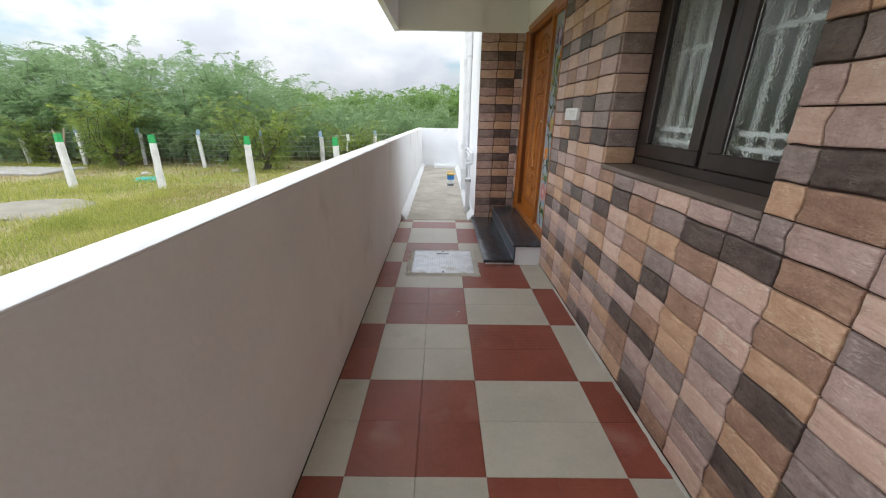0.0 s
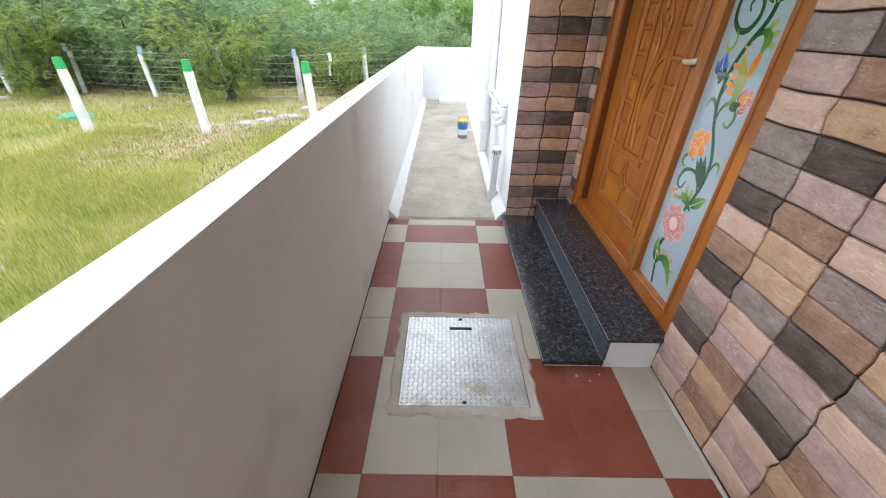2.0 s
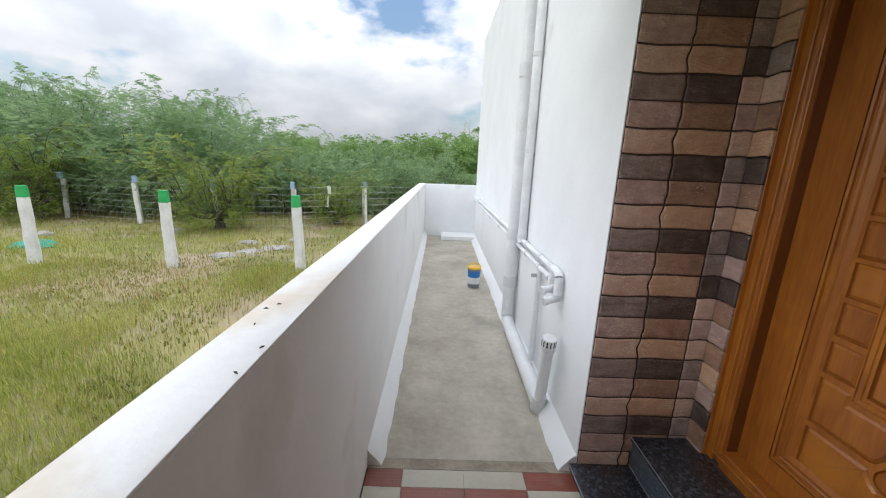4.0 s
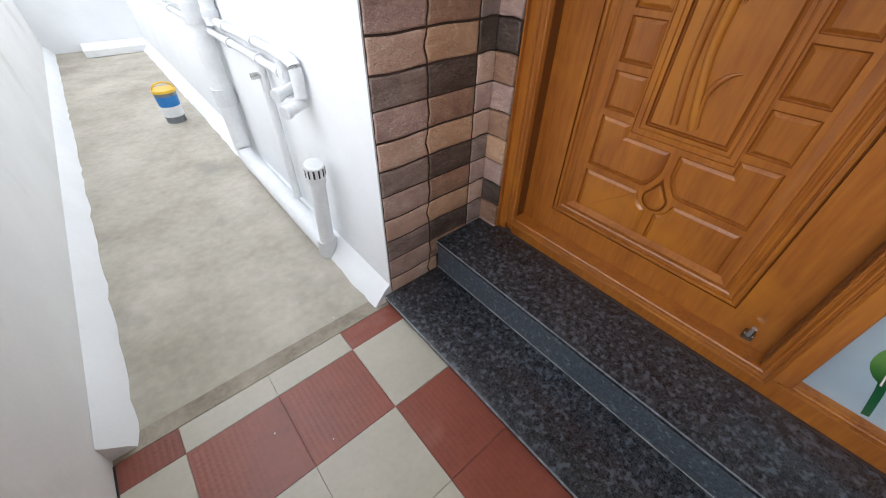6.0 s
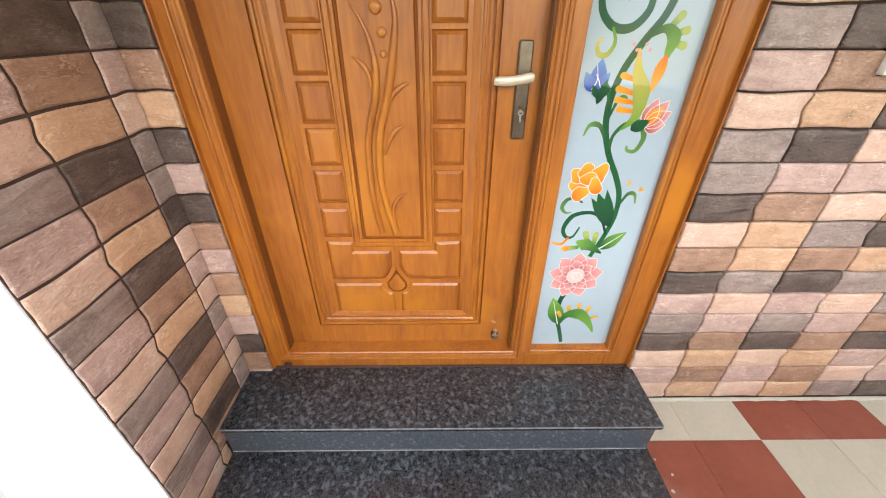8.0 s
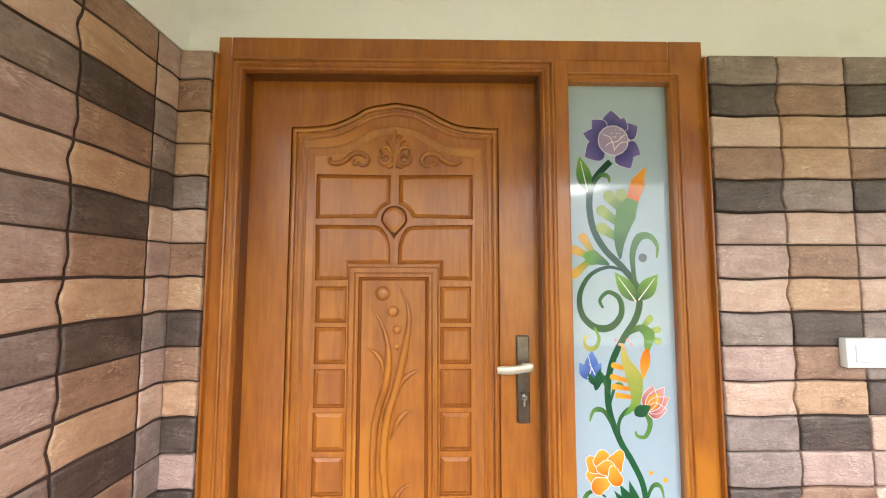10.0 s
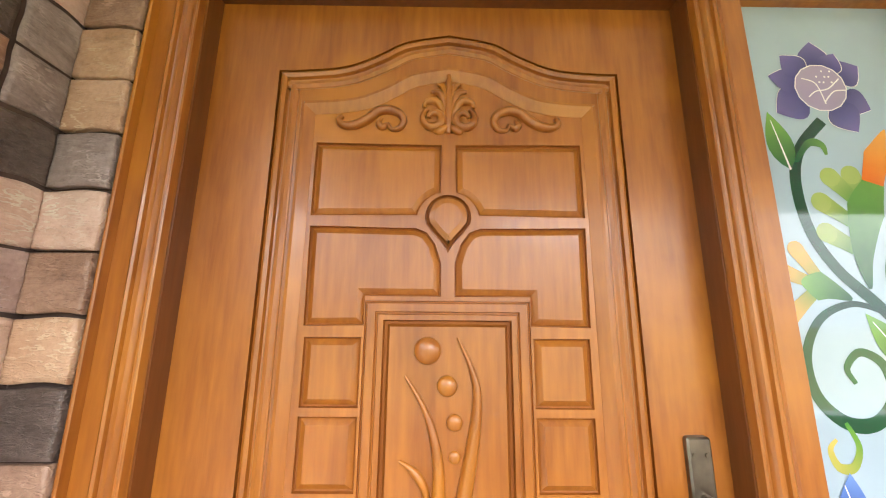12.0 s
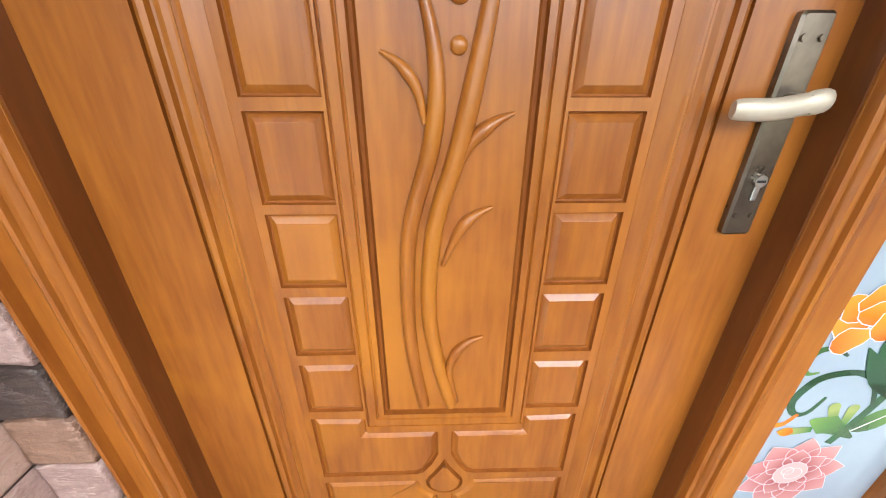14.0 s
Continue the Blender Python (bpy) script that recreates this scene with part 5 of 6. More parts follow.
bm = bmesh.new()
gx = [-900, -200, -60] + [-40 + 2 * i for i in range(29)] + [40, 200, 900]
gy = [-900, -200, -40, -10] + [-4 + 2 * i for i in range(24)] + [60, 120, 300, 900]
gv = [[bm.verts.new((x, y, G + (0.10 * (noise.noise(Vector((x * 0.16, y * 0.16, 0.3)))) if -30 < x < -2.5 and -4 < y < 40 else 0))) for x in gx] for y in gy]
for j in range(len(gy) - 1):
    for i in range(len(gx) - 1):
        bm.faces.new((gv[j][i], gv[j][i + 1], gv[j + 1][i + 1], gv[j + 1][i]))
setting("ground", bm, M["soil"], "rough meadow ground of grass and bare soil", "ground")


def ground_z(x, y):
    return G + 0.10 * noise.noise(Vector((x * 0.16, y * 0.16, 0.3))) * min(1, max(0, (-x - 1.5) / 2))


def quads_object(name, quads, material):
    """quads: array n x 4 x 3 of loose blades or leaflets."""
    q = np.asarray(quads, dtype=float)
    me = bpy.data.meshes.new("mesh")
    n = len(q)
    me.vertices.add(n * 4)
    me.vertices.foreach_set("co", q.reshape(-1))
    me.loops.add(n * 4)
    me.loops.foreach_set("vertex_index", np.arange(n * 4))
    me.polygons.add(n)
    me.polygons.foreach_set("loop_start", np.arange(n) * 4)
    me.materials.append(material)
    me.update(calc_edges=True)
    return new(name, me)


# grass: blades in tufts, denser and greener in drifts
rng = np.random.default_rng(5)


def blades(count, x0, x1, y0, y1, h0, h1, width, keep):
    x, y = rng.uniform(x0, x1, count), rng.uniform(y0, y1, count)
    f = np.array([noise.noise(Vector((a * 0.35, b * 0.35, 1.7))) + 0.5 * noise.noise(Vector((a * 1.3, b * 1.3, 4.0))) for a, b in zip(x, y)])
    ok = keep(f)
    x, y, f = x[ok], y[ok], f[ok]
    n = len(x)
    z = np.array([ground_z(a, b) for a, b in zip(x, y)]) - 0.01
    h = rng.uniform(h0, h1, n) * (0.75 + 0.6 * np.clip(f + 0.3, 0, 1))
    a, lean = rng.uniform(0, 2 * np.pi, n), rng.uniform(0.1, 0.6, n) * h
    d = np.stack([np.cos(a), np.sin(a), 0 * a], 1)
    s = np.stack([-np.sin(a), np.cos(a), 0 * a], 1) * (width * rng.uniform(0.6, 1.4, n))[:, None]
    base = np.stack([x, y, z], 1)
    mid = base + d * (lean * 0.35)[:, None] + np.array([0, 0, 1]) * (h * 0.6)[:, None]
    tip = base + d * lean[:, None] + np.array([0, 0, 1]) * h[:, None]
    q1 = np.stack([base - s, base + s, mid + s * 0.8, mid - s * 0.8], 1)
    q2 = np.stack([mid - s * 0.8, mid + s * 0.8, tip + s * 0.1, tip - s * 0.1], 1)
    return np.concatenate([q1, q2])


near = blades(150000, -7.5, -0.76, -1.5, 10.5, 0.05, 0.15, 0.0027, lambda f: f > rng.uniform(-0.55, 0.25, len(f)))
far = blades(110000, -17, -1.2, 6.0, 16.5, 0.05, 0.14, 0.0045, lambda f: f > rng.uniform(-0.25, 0.5, len(f)))
tagged(quads_object("grass", np.concatenate([near, far]), M["grass"]), "tall yellow-green meadow grass", "grass", kind="stuff")
dry = np.concatenate([blades(15000, -8, -0.76, -1.5, 10.5, 0.08, 0.24, 0.0032, lambda f: f < rng.uniform(-0.3, 0.5, len(f))), blades(11000, -16, -1.5, 8, 17, 0.10, 0.25, 0.006, lambda f: f < rng.uniform(-0.4, 0.3, len(f)))])
tagged(quads_object("dry_grass", dry, M["dry"]), "straw-coloured dry grass among the green", "grass", kind="stuff")

weeds = np.concatenate([blades(26000, -3.4, -0.78, -0.5, 6.5, 0.03, 0.09, 0.0085, lambda f: f < rng.uniform(-0.35, 0.45, len(f))), blades(14000, -9.0, -3.0, 3.0, 13.0, 0.03, 0.10, 0.0100, lambda f: f < rng.uniform(-0.5, 0.15, len(f)))])
tagged(quads_object("weeds", weeds, M["weed"]), "low olive-green broad-leaved weeds in the meadow", "weeds", kind="stuff")


# thorn trees with feathery compound leaves
def sprays(at, way, length, rnd, pairs=8, leaflet=0.09, width=0.020, droop=0.4):
    """Feather leaves: at and way are n x 3; returns leaflet quads."""
    n = len(at)
    side = np.cross(way, [0, 0, 1.0])
    side /= np.linalg.norm(side, axis=1)[:, None] + 1e-6
    out = []
    for k in range(pairs):
        t = (k + 0.6) / pairs
        c = at + way * (length * t)[:, None] - np.array([0, 0, 1]) * (droop * length * t * t)[:, None]
        for sgn in (-1, 1):
            d = side * sgn + way * 0.45 + rnd.normal(0, 0.22, (n, 3))
            d /= np.linalg.norm(d, axis=1)[:, None]
            ln = leaflet * (1.1 - 0.55 * abs(t - 0.45)) * rnd.uniform(0.7, 1.25, n)
            w = way * (width * 0.5) * rnd.uniform(0.7, 1.3, n)[:, None] + rnd.normal(0, 0.002, (n, 3))
            tip = c + d * ln[:, None] - np.array([0, 0, 1]) * (ln * 0.25)[:, None]
            out.append(np.stack([c - w * 0.6, c + w * 0.6, tip + w, tip - w], 1))
    return np.concatenate(out)


def thorn_tree(seed, spread, height, count, leafmat, leaf_scale=1.0):
    rnd = np.random.default_rng(seed)
    top = empty("thorn_tree")
    limbs, blobs, shoots = bmesh.new(), [], []
    trunk = bmesh.new()
    tube(trunk, smooth_path([(0, 0, -0.1), (0.08, 0.05, height * 0.14), (-0.05, 0.1, height * 0.28)], 3), lambda t: 0.13 - 0.05 * t, 7)
    for k in range(9):
        a = 2 * math.pi * k / 9 + rnd.uniform(-0.3, 0.3)
        r = spread * rnd.uniform(0.45, 1.0)
        z = height * rnd.uniform(0.45, 0.86) * (1.08 - 0.30 * r / spread)
        end = Vector((r * math.cos(a), r * math.sin(a), z))
        tube(limbs, smooth_path([(-0.04, 0.08, height * 0.26), end * 0.45 + Vector((0, 0, height * 0.10)), end], 4), lambda t: 0.065 - 0.05 * t, 5)
        blobs.append((np.array(end), np.array([spread * rnd.uniform(0.30, 0.48), spread * rnd.uniform(0.30, 0.48), height * rnd.uniform(0.13, 0.20)])))
        blobs.append((np.array(end) * [0.9, 0.9, 0.55], np.array([spread * 0.42, spread * 0.42, height * 0.20])))
    blobs.append((np.array([0, 0, height * 0.80]), np.array([spread * 0.5, spread * 0.5, height * 0.16])))
    at, way = [], []
    per = count // len(blobs)
    for c, r in blobs:
        v = rnd.normal(0, 1, (per, 3))
        v /= np.linalg.norm(v, axis=1)[:, None]
        rad = rnd.uniform(0.45, 1.05, per) ** 0.6
        lump = np.array([1 + 0.35 * noise.noise(Vector(u * 2.0 + c)) for u in v])
        at.append(c + v * r * (rad * lump)[:, None])
        w = v * [1, 1, 0.5] + rnd.normal(0, 0.35, (per, 3))
        way.append(w / np.linalg.norm(w, axis=1)[:, None])
    # long arching shoots above the crown
    for k in range(44):
        c, r = blobs[rnd.integers(len(blobs))]
        a = rnd.uniform(0, 2 * math.pi)
        p = c + np.array([math.cos(a) * r[0] * 0.5, math.sin(a) * r[1] * 0.5, r[2] * 0.6])
        ln = rnd.uniform(0.5, 1.45)
        path = smooth_path([tuple(p), tuple(p + np.array([math.cos(a) * ln * 0.3, math.sin(a) * ln * 0.3, ln * 0.62])), tuple(p + np.array([math.cos(a) * ln * 0.9, math.sin(a) * ln * 0.9, ln * 0.72]))], 4)
        tube(limbs, path, lambda t: 0.010 - 0.007 * t, 3)
        for q in path[1:]:
            for j in range(2):
                at.append(np.array([q]) + rnd.normal(0, 0.03, (1, 3)))
                w = np.array([[math.cos(a), math.sin(a), 0.2]]) + rnd.normal(0, 0.8, (1, 3))
                way.append(w / np.linalg.norm(w))
    at, way = np.concatenate(at), np.concatenate(way)
    keep = at[:, 2] > 0.15
    at, way = at[keep], way[keep]
    q = sprays(at, way, rnd.uniform(0.22, 0.46, len(at)) * leaf_scale, rnd, 8, 0.10 * leaf_scale, 0.026 * leaf_scale)
    part("trunk", trunk, M["bark"], top)
    part("limb", limbs, M["bark"], top)
    crown = quads_object("crown", q, leafmat)
    crown.parent = top
    return top


TREES = [thorn_tree(1, 2.7, 4.3, 2300, M["leaves"]), thorn_tree(2, 2.3, 3.8, 2000, M["leaves"]), thorn_tree(3, 3.0, 4.0, 2500, M["leaves"]), thorn_tree(4, 2.6, 3.9, 2000, M["leaves_far"], 1.25)]
for t in TREES:
    tagged(t, "feathery green thorn tree behind the wire fence", "tree", "thorn trees beyond the fence")
SPOTS = [(-18.8, 17.6, 1.02), (-15.2, 18.0, 1.04), (-11.9, 17.6, 1.02), (-9.2, 18.0, 0.92), (-21.5, 15.5, 0.9), (-24.0, 18.5, 1.15), (-17.0, 21.5, 1.14), (-13.4, 21.8, 1.16), (-10.6, 22.0, 1.06), (-20.6, 22.0, 1.15), (-27.5, 22.0, 1.25), (-13.0, 16.6, 0.62), (-16.8, 16.2, 0.66), (-7.2, 18.4, 0.66), (-5.0, 19.5, 0.62), (-2.6, 20.2, 0.62), (-0.2, 21.5, 0.64), (-31.0, 17.5, 1.1), (-35, 11, 1.1), (-33, 3, 1.1), (-9.4, 16.2, 0.55), (-30, -6, 1.1), (-15.0, 16.3, 0.50), (-11.2, 16.5, 0.48), (-8.2, 16.8, 0.50), (-6.2, 17.3, 0.50), (-3.9, 18.0, 0.50), (-1.5, 18.8, 0.50)]
FAR = [(-9.5, 27, 0.78), (-6.2, 27.5, 0.78), (-3.2, 27, 0.80), (-0.4, 28, 0.86), (2.2, 29, 0.88), (-7.8, 33, 0.85), (-4.4, 34, 0.92), (-1.2, 35, 1.02), (2.0, 37, 1.10), (5.0, 38, 1.10), (-11.5, 35, 0.95), (4.6, 31, 0.9), (-14.5, 36, 1.0)]
random.seed(7)
for i, (x, y, s) in enumerate(SPOTS + FAR):
    src = TREES[i % 3] if i < len(SPOTS) else TREES[3]
    copy = copy_thing(src, pose(x, y, G, 0, 0, random.uniform(0, 360))) if i not in (0, 1, 2, len(SPOTS)) else src
    copy.matrix_basis = pose(x, y, G, 0, 0, random.uniform(0, 360))
    copy.scale = (s * random.uniform(0.95, 1.08), s * random.uniform(0.95, 1.08), s)

shrub = thorn_tree(9, 0.62, 1.15, 420, M["shrub"], 0.55)
shrub.name = "shrub"
tagged(shrub, "small light-green shrub at the wire fence", "shrub", "shrubs at the fence")
for i, (x, y, s) in enumerate(((-6.6, 13.75, 1.25), (-12.4, 14.4, 1.40), (-3.6, 15.4, 0.9), (-15.8, 15.2, 1.0), (-9.9, 15.6, 0.7))):
    o = shrub if i == 0 else copy_thing(shrub, pose(x, y, G))
    o.matrix_basis = pose(x, y, G, 0, 0, 70 * i)
    o.scale = (s, s, s)

# near row: white stone posts with green tops
def rough_post(z0, z1, w0, w1, seed):
    rnd = random.Random(seed)
    bm = bmesh.new()
    rings = []
    for i in range(9):
        t = i / 8
        w = (w0 + (w1 - w0) * t) / 2
        z = z0 + (z1 - z0) * t
        rings.append([bm.verts.new((sx * w + rnd.uniform(-0.006, 0.006), sy * w + rnd.uniform(-0.006, 0.006), z)) for sx, sy in ((-1, -0.8), (-0.8, -1), (0.8, -1), (1, -0.8), (1, 0.8), (0.8, 1), (-0.8, 1), (-1, 0.8))])
    for a, b in zip(rings, rings[1:]):
        for k in range(8):
            bm.faces.new((a[k], a[(k + 1) % 8], b[(k + 1) % 8], b[k]))
    bm.faces.new(rings[0]), bm.faces.new(rings[-1][::-1])
    return bm


for i, x in enumerate((-15.4, -12.85, -10.3, -7.82, -5.26, -2.85)):
    p = tagged(empty("fence_post", (x, 10.12, G)), "whitewashed stone fence post with a green top", "post", "green-topped fence posts")
    part("shaft", rough_post(-0.3, 1.22, 0.165, 0.135, i), M["post_white"], p)
    part("painted_top", rough_post(1.218, 1.43, 0.139, 0.120, i + 20), M["post_green"], p, "green painted post top")
    p.rotation_euler = (radians(random.uniform(-1.5, 1.5)), radians(random.uniform(-1.5, 1.5)), random.uniform(-0.3, 0.3))

# far row: wire fence between paler posts
fence = tagged(empty("wire_fence", (-9, 14.4, G)), "woven wire fence between whitewashed posts with bluish tops", "fence")
FP = [(-19.0, 15.0), (-16.5, 14.9), (-14.1, 14.7), (-11.9, 14.9), (-9.15, 14.3), (-6.65, 13.9), (-4.55, 14.2), (-2.75, 15.6), (-0.2, 16.6), (2.6, 17.6)]
for i, (x, y) in enumerate(FP):
    bm = rough_post(-0.3, 1.20, 0.130, 0.115, 40 + i)
    bm.transform(pose(x, y, G, random.uniform(-3, 3), random.uniform(-4, 4), random.uniform(0, 90)))
    p = put("post", bm, M["post_white"] if i % 3 else M["post_grey"], fence)
    bm = rough_post(1.20, 1.40, 0.118, 0.105, 60 + i)
    bm.transform(pose(x, y, G, 0, 0, 20))
    ob = part("painted_top", bm, M["post_blue"], None, "faded blue post top")
    ob.parent = p
for k in range(7):
    z = G + 0.12 + 0.185 * k
    put("wire", tube(bmesh.new(), [(x, y - 0.07, z + 0.02 * math.sin(i * 2.1 + k)) for i, (x, y) in enumerate(FP)], 0.0038, 4), M["wire"], fence)
bm = bmesh.new()
for (xa, ya), (xb, yb) in zip(FP, FP[1:]):
    n = int(abs(xb - xa) / 0.24)
    for i in range(1, n):
        t = i / n
        x, y = xa + (xb - xa) * t, ya + (yb - ya) * t - 0.07
        tube(bm, [(x, y, G + 0.1), (x + random.uniform(-0.02, 0.02), y, G + 1.24)], 0.0028, 3)
ob = put("wire_stays", bm, M["wire"], fence)
ob["kind"] = "stuff"

# litter on the meadow
def lump(name, x, y, r, h, material, seed, label, category, group="", sink=0.25):
    bm = bmesh.new()
    bmesh.ops.create_icosphere(bm, subdivisions=3, radius=1)
    for v in bm.verts:
        k = 1 + 0.35 * noise.noise(v.co * 1.7 + Vector((seed, 0, 0)))
        v.co = Vector((v.co.x * r * k, v.co.y * r * 0.8 * k, v.co.z * h * k))
    ob = part(name, bm, material)
    ob.location = (x, y, ground_z(x, y) + h * sink)
    return tagged(ob, label, category, group)


lump("sand_mound", -8.9, 7.4, 1.25, 0.22, M["sand"], 1, "low heap of grey sand in the grass", "sand heap", sink=-0.2)
lump("plastic_sheet", -9.1, 11.3, 0.42, 0.09, M["teal"], 2, "crumpled teal plastic sheet on the grass", "plastic sheet")
for i, (x, y, r) in enumerate(((-4.5, 11.5, 0.26), (-4.1, 11.9, 0.34), (-5.0, 12.4, 0.22), (-4.9, 11.1, 0.28), (-9.9, 12.3, 0.18), (-13.3, 13.6, 0.25), (-7.4, 13.3, 0.22), (-3.9, 12.7, 0.2))):
    lump("stone_slab", x, y, r, 0.035 if i < 4 else 0.09, M["rubble"], 5 + i, "pale flat stone lying in the meadow", "stone", "stones in the meadow")
setting("pavement", boxed(-24, -13.2, 12.0, 13.6, G - 0.1, G + 0.05, bevel=0.02), M["rubble"], "pale concrete strip at the meadow's edge", "pavement")
bm = tube(bmesh.new(), smooth_path([(-14.3, 13.9, G), (-14.0, 13.9, G + 0.5), (-13.9, 13.9, G + 0.9), (-13.75, 13.9, G + 1.4)], 3), lambda t: 0.05 - 0.025 * t, 6)
tube(bm, [(-13.97, 13.9, G + 0.7), (-14.2, 13.9, G + 1.35)], 0.025, 5)
tagged(part("dead_branch", bm, surf("dead_wood", (0.30, 0.24, 0.17), (0.45, 0.37, 0.27), 5, 30, 0.9)), "bare forked branch leaning at the fence", "branch")
bm = bmesh.new()
rows = [[bm.verts.new((-3.75 + 0.06 * i + 0.02 * math.sin(j), 14.82 + 0.03 * math.sin(i * 2 + j), G + 1.28 - 0.13 * j)) for i in range(int(4 - j * 0.4) if j < 6 else 2)] for j in range(6)]
for a, b in zip(rows, rows[1:]):
    for k in range(min(len(a), len(b)) - 1):
        bm.faces.new((a[k], a[k + 1], b[k + 1], b[k]))
tagged(part("rag", bm, M["cloth"]), "pale rag hanging on the wire fence", "rag")

# far away: palms and a lattice mast above the trees
for i, (x, y, h) in enumerate(((6.6, 74, 8.0), (3.9, 78, 7.0), (0.2, 70, 6.4))):
    palm = tagged(empty("palm_tree", (x, y, G)), "distant palm tree above the thicket", "tree", "distant palms")
    part("trunk", tube(bmesh.new(), [(0, 0, 0), (0.1, 0, h * 0.5), (0, 0.1, h)], lambda t: 0.17 - 0.05 * t, 6), M["bark"], palm)
    rnd = np.random.default_rng(30 + i)
    qs = []
    for k in range(22):
        a, el = rnd.uniform(0, 2 * math.pi), rnd.uniform(-0.3, 1.1)
        w = np.array([[math.cos(a) * math.cos(el), math.sin(a) * math.cos(el), math.sin(el)]])
        qs.append(sprays(np.array([[0, 0.1, h]]), w, np.array([1.7]), rnd, 12, 0.45, 0.09, 0.55))
    cr = quads_object("crown", np.concatenate(qs), M["leaves"])
    cr.parent = palm
mast = bmesh.new()
for sx, sy in ((-1, -1), (1, -1), (1, 1), (-1, 1)):
    tube(mast, [(5.3 + sx * 0.9, 92 + sy * 0.9, G), (5.3 + sx * 0.6, 92 + sy * 0.6, 10.6)], 0.06, 4)
for k in range(10):
    z, w = 1 + k, 0.86 - 0.026 * k
    tube(mast, [(5.3 - w, 92 - w, z), (5.3 + w, 92 - w, z + 1)], 0.035, 3)
    tube(mast, [(5.3 + w, 92 - w, z), (5.3 - w, 92 - w, z + 1)], 0.035, 3)
    tube(mast, [(5.3 - w, 92 - w, z), (5.3 + w, 92 - w, z)], 0.035, 3)
tagged(part("lattice_mast", mast, M["post_grey"]), "distant pale lattice mast above the trees", "mast")

# ---- floor tiles ----
def tile_mesh(w, d, material):
    bm = bmesh.new()
    g, h, e = 0.0006, 0.012, 0.0008
    low = [bm.verts.new((x, y, -h)) for x, y in ((g, g), (w - g, g), (w - g, d - g), (g, d - g))]
    mid = [bm.verts.new((x, y, -e)) for x, y in ((g, g), (w - g, g), (w - g, d - g), (g, d - g))]
    top = [bm.verts.new((x, y, 0)) for x, y in ((g + e, g + e), (w - g - e, g + e), (w - g - e, d - g - e), (g + e, d - g - e))]
    for a, b in ((low, mid), (mid, top)):
        for k in range(4):
            bm.faces.new((a[k], a[(k + 1) % 4], b[(k + 1) % 4], b[k]))
    bm.faces.new(top)
    return mesh_of(bm, material)


TILES = {}
random.seed(11)
XS = [(XP, -0.4, -2), (-0.4, -0.1, -1), (-0.1, 0.2, -1), (0.2, 0.5, 0), (0.5, 0.8, 0), (0.8, XW + 0.012, 1)]
y = 4.88
YS = [(4.88, 4.984, 4)]
while y > YB:
    YS.append((max(y - 0.3, YB), y, math.floor((y - 0.15 - 2.78) / 0.6 + 0.001)))
    y -= 0.3
for ya, yb, j in YS:
    for xa, xb, i in XS:
        if i == 0 and (i + j) % 2 and yb <= 3.4:
            if xa > 0.3:
                continue
            xb = 0.8
        if xa >= 0.45 and ya > 3.35:
            continue
        key = (round(xb - xa, 3), round(yb - ya, 3), (i + j) % 2)
        if key not in TILES:
            TILES[key] = tile_mesh(xb - xa, yb - ya, M["red_tile"] if key[2] == 0 else M["beige_tile"])
        ob = new("tile", TILES[key])
        ob.location = (xa, ya, random.uniform(-0.0004, 0.0004))
        ob.parent = slab

# ---- stone cladding ----
def joint(kind, t):
    """Sideways wander of an upright joint at height t of a course; kind 0 is a straight tile edge."""
    if kind == 0:
        return 0.0012 * math.sin(9 * t)
    a = (0.0, 0.0075, -0.0085, 0.0060)[kind]
    return a * math.sin(math.pi * t * 1.0) * math.cos(2.2 * t + kind) + 0.003 * math.sin(7 * t + 2 * kind) * math.sin(math.pi * t)


def level(kind, t):
    """Wander of a lying joint along the stone; kind 0 is a straight tile edge."""
    return 0.0 if kind == 0 else (0.0, 0.0050, -0.0045, 0.0036)[kind] * math.sin(math.pi * t) * math.cos(2.6 * t + 1.3 * kind)


def stone_mesh(w, h, material, seed, left, right, low, high):
    """A split-faced stone: wavy sides, soft edge, slightly cushioned face. Local y is along the wall, z up, -x the face."""
    rnd = random.Random(seed)
    bm = bmesh.new()
    g, n = 0.0036, 6
    g0, g1 = (0.0024 if low == 0 else 0.0036), (0.0024 if high == 0 else 0.0036)
    pts = [(g + (w - 2 * g) * i / n, g0 + level(low, i / n)) for i in range(n)]
    pts += [(w - g + joint(right, i / n), g0 + (h - g0 - g1) * i / n) for i in range(n)]
    pts += [(w - g - (w - 2 * g) * i / n, h - g1 + level(high, 1 - i / n)) for i in range(n)]
    pts += [(g + joint(left, 1 - i / n), h - g1 - (h - g0 - g1) * i / n) for i in range(n)]
    k = len(pts)
    bulge = rnd.uniform(0.0002, 0.0012)
    tilt = rnd.uniform(-0.008, 0.008)
    rows = [(0.0, 0.010), (0.0, 0.0005), (0.0016, -0.0028), (0.008, -0.0032 - bulge)]
    rings = []
    for ins, x in rows:
        q = offset_poly(pts, min(ins, h * 0.3, w * 0.3)) if ins else pts
        rings.append([bm.verts.new((x + (rnd.uniform(-0.0006, 0.0006) + tilt * (p[0] - w / 2) if ins > 0.005 else 0), p[0], p[1])) for p in q])
    for a, b in zip(rings, rings[1:]):
        for j in range(k):
            bm.faces.new((a[j], a[(j + 1) % k], b[(j + 1) % k], b[j]))
    bm.faces.new(rings[-1])
    me = mesh_of(bm, material)
    me.polygons.foreach_set("use_smooth", [True] * len(me.polygons))
    return me


STONE_MESH = {}
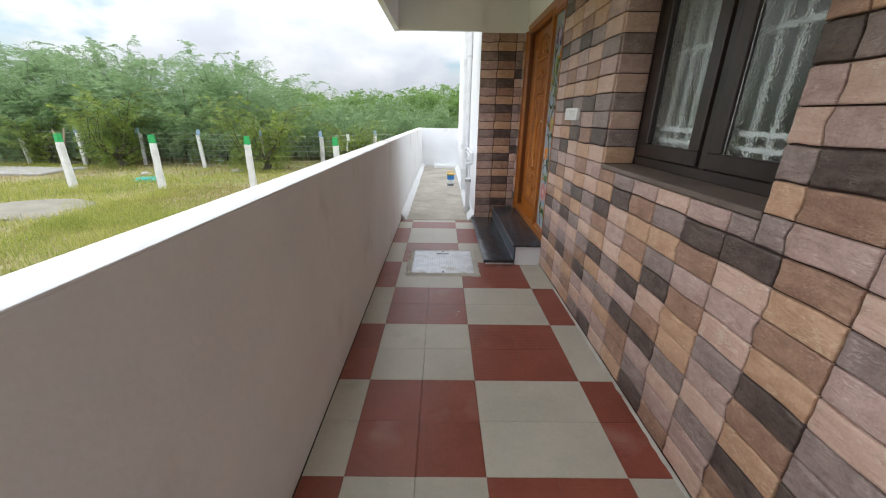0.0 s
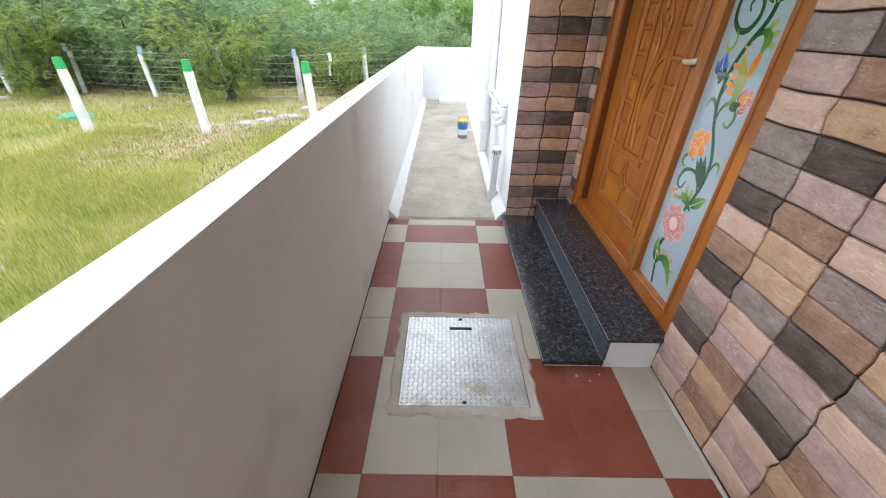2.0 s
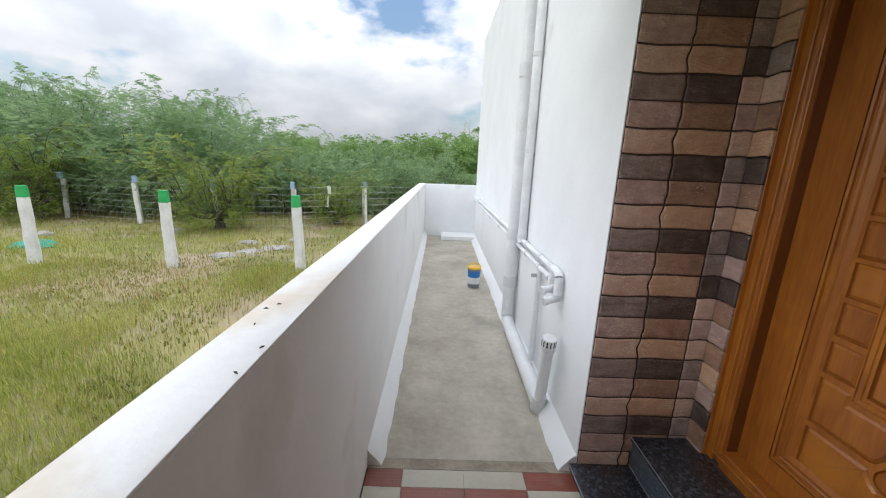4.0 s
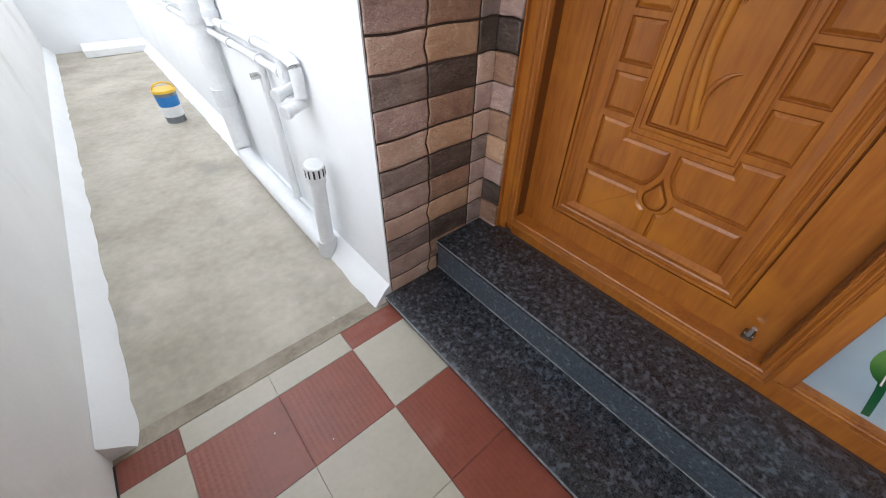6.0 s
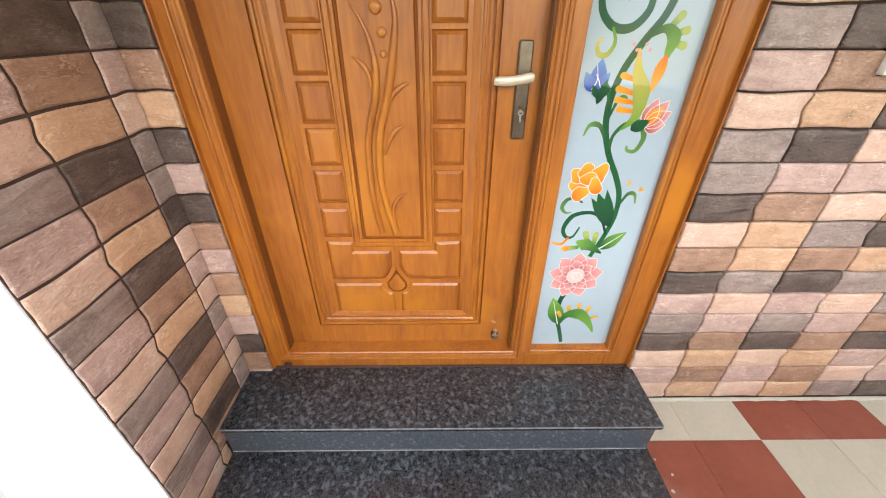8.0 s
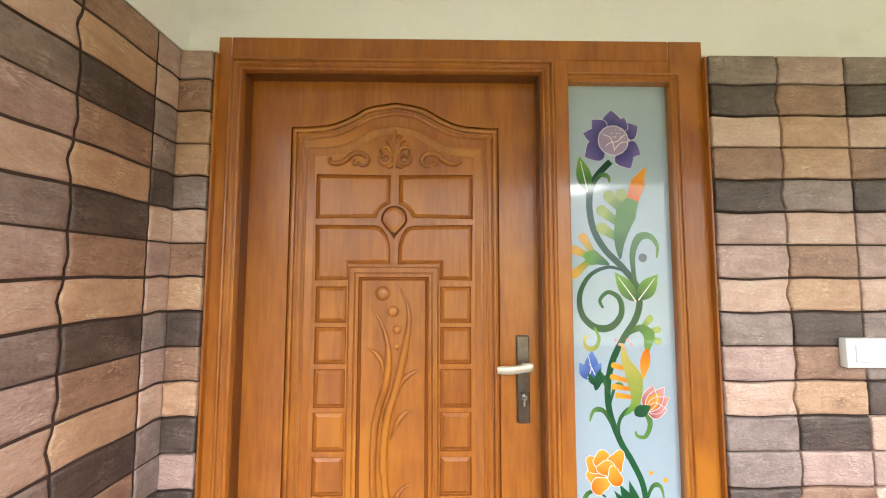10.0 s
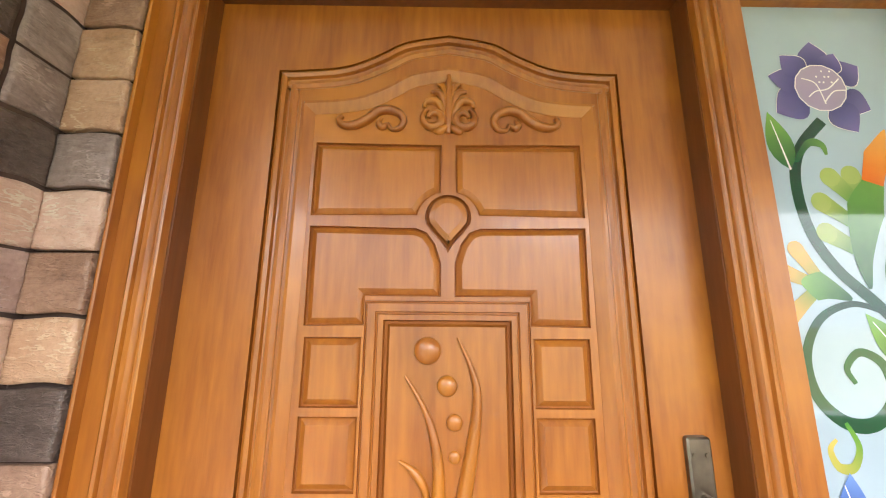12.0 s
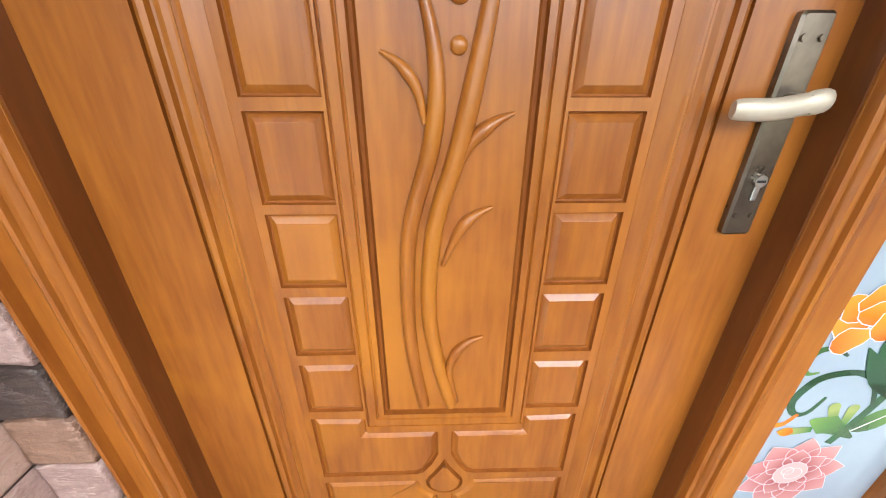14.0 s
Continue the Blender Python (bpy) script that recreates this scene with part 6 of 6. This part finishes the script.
# cladding tiles of two stones by three courses, top to bottom
KINDS = ((("pink", "brown"), ("light", "tan"), ("grey", "dark")), (("grey", "pink"), ("dark", "brown"), ("light", "tan")), (("brown", "tan"), ("dark", "grey"), ("pink", "light")), (("light", "pink"), ("grey", "dark"), ("tan", "brown")))
NEAR_DOOR = {(0, 5): 0, (0, 4): 0, (0, 3): 1, (0, 2): 2, (0, 1): 1, (0, 0): 0, (1, 5): 0, (1, 4): 1, (1, 3): 0, (1, 2): 2, (1, 1): 1, (1, 0): 0, (0, 6): 2, (5, 4): 3, (5, 3): 1, (5, 2): 0}


def stone_key(ci, ri, seed):
    block = (ci // 2, (ri + 1) // 3)
    kind = NEAR_DOOR.get(block) if block in NEAR_DOOR else random.Random(block[0] * 131 + block[1] * 17 + seed).choice((0, 0, 0, 1, 1, 2, 3))
    if ci in (40, 41):
        kind = 0
    return KINDS[kind][2 - (ri + 1) % 3][ci % 2]


def lying(ci, ri):
    """The joint under course ri: straight between cladding tiles, wavy inside them."""
    return 0 if (ri + 1) % 3 == 0 else 1 + (ci * 5 + ri * 3) % 3


def stone(w, h, key, variant, left=0, right=0, low=0, high=0):
    k = (round(w, 3), round(h, 3), key, variant, left, right, low, high)
    if k not in STONE_MESH:
        STONE_MESH[k] = stone_mesh(w, h, STONES[key], variant * 7 + left * 3 + right + int(w * 1000), left, right, low, high)
    return STONE_MESH[k]


def wander(ci, ri):
    return 0 if ci % 2 == 0 else 1 + (ci * 7 + ri * 5) % 3


def courses():
    z = 0.0
    out = [(0.0, Z0, -1)]
    i = 0
    while z < CLAD - 0.002:
        a = Z0 + ROW * i
        b = min(a + ROW, CLAD)
        if a >= CLAD - 0.004:
            break
        out.append((a, b, i))
        i, z = i + 1, b
    return out


rest = collections.defaultdict(list)
anchor_y = DY0
for za, zb, ri in courses():
    if zb - za < 0.03:
        continue
    cols = []
    ci, yb = 0, anchor_y
    while yb > YB + 0.01:
        width = COL[0] if ci < 5 else COL[1]
        cols.append((max(yb - width, YB), yb, ci))
        yb -= width
        ci += 1
    cols.append((DY1, YR + 0.002, -1))
    for ya, yb, ci in cols:
        spans = [(ya, yb, zb)]
        if zb > WZ0 - 0.027:
            spans = []
            start = WY1 if 0 < ya - WY1 < 0.05 else ya
            for p, q in ((start, min(yb, WY0)), (max(start, WY1), yb)):
                if q - p > 0.05:
                    spans.append((p, q, zb))
            p, q = max(ya, WY0), min(yb, WY1)
            if za < WZ0 - 0.06 and q - p > 0.012:
                spans.append((p, q, WZ0 - 0.028))
        for p, q, z1 in spans:
            me = stone(q - p, z1 - za, stone_key(ci, ri, 3), (ci * 3 + ri) % 3, wander(ci + 1, ri) if p == ya and ci >= 0 else 0, wander(ci, ri) if q == yb and ci > 0 else 0, lying(ci, ri), lying(ci, ri + 1) if z1 == zb else 0)
            if 0.9 < p and (p < 3.4 or ci == -1):
                ob = new("stone", me)
                ob.location = (XW, p, za)
                ob.parent = wall_stone
            else:
                rest[me.materials[0].name].append((me, (XW, p, za)))
for name, items in rest.items():
    verts, faces = [], []
    for me, at in items:
        base = len(verts)
        verts += [(v.co.x + at[0], v.co.y + at[1], v.co.z + at[2]) for v in me.vertices]
        faces += [[base + i for i in p.vertices] for p in me.polygons]
    me = bpy.data.meshes.new("mesh")
    me.from_pydata(verts, [], faces)
    me.materials.append(bpy.data.materials[name])
    me.polygons.foreach_set("use_smooth", [True] * len(me.polygons))
    ob = new("stones", me)
    ob.parent = wall_stone
    ob["kind"] = "stuff"

# return wall, its stones turned to face -y
for za, zb, ri in courses():
    if zb < 0.075 or zb - za < 0.012:
        continue
    for k, (xa, xb) in enumerate(((XR + 0.003, 0.690), (0.690, 0.910), (0.910, XW + 0.005))):
        if zb < 0.225 and xb > 0.92:
            continue
        if zb < 0.13 and k == 1:
            xb = 0.735
        me = stone(xb - xa, zb - za, stone_key(k + 40, ri, 5), (k + ri) % 3, 0 if k != 0 else wander(1, ri), 0 if k != 1 else wander(1, ri), lying(k, ri), lying(k, ri + 1))
        ob = new("stone", me)
        ob.rotation_euler = (0, 0, radians(90))
        ob.location = (xb, YR, za)
        ob.parent = wall_ret

# window reveals: stones on the two jambs
for za, zb, ri in courses():
    if za < WZ0 - 0.06 or zb - za < 0.012:
        continue
    z0 = max(za, WZ0)
    for yj, turn, x in ((WY1, 90, None), (WY0, -90, None)):
        me = stone(0.19, zb - z0, stone_key(70 + turn, ri, 9), ri % 3)
        ob = new("stone", me)
        ob.rotation_euler = (0, 0, radians(turn))
        ob.location = (XW + 0.195, yj - 0.002, z0) if turn == 90 else (XW + 0.005, yj + 0.002, z0)
        ob.parent = wall_stone
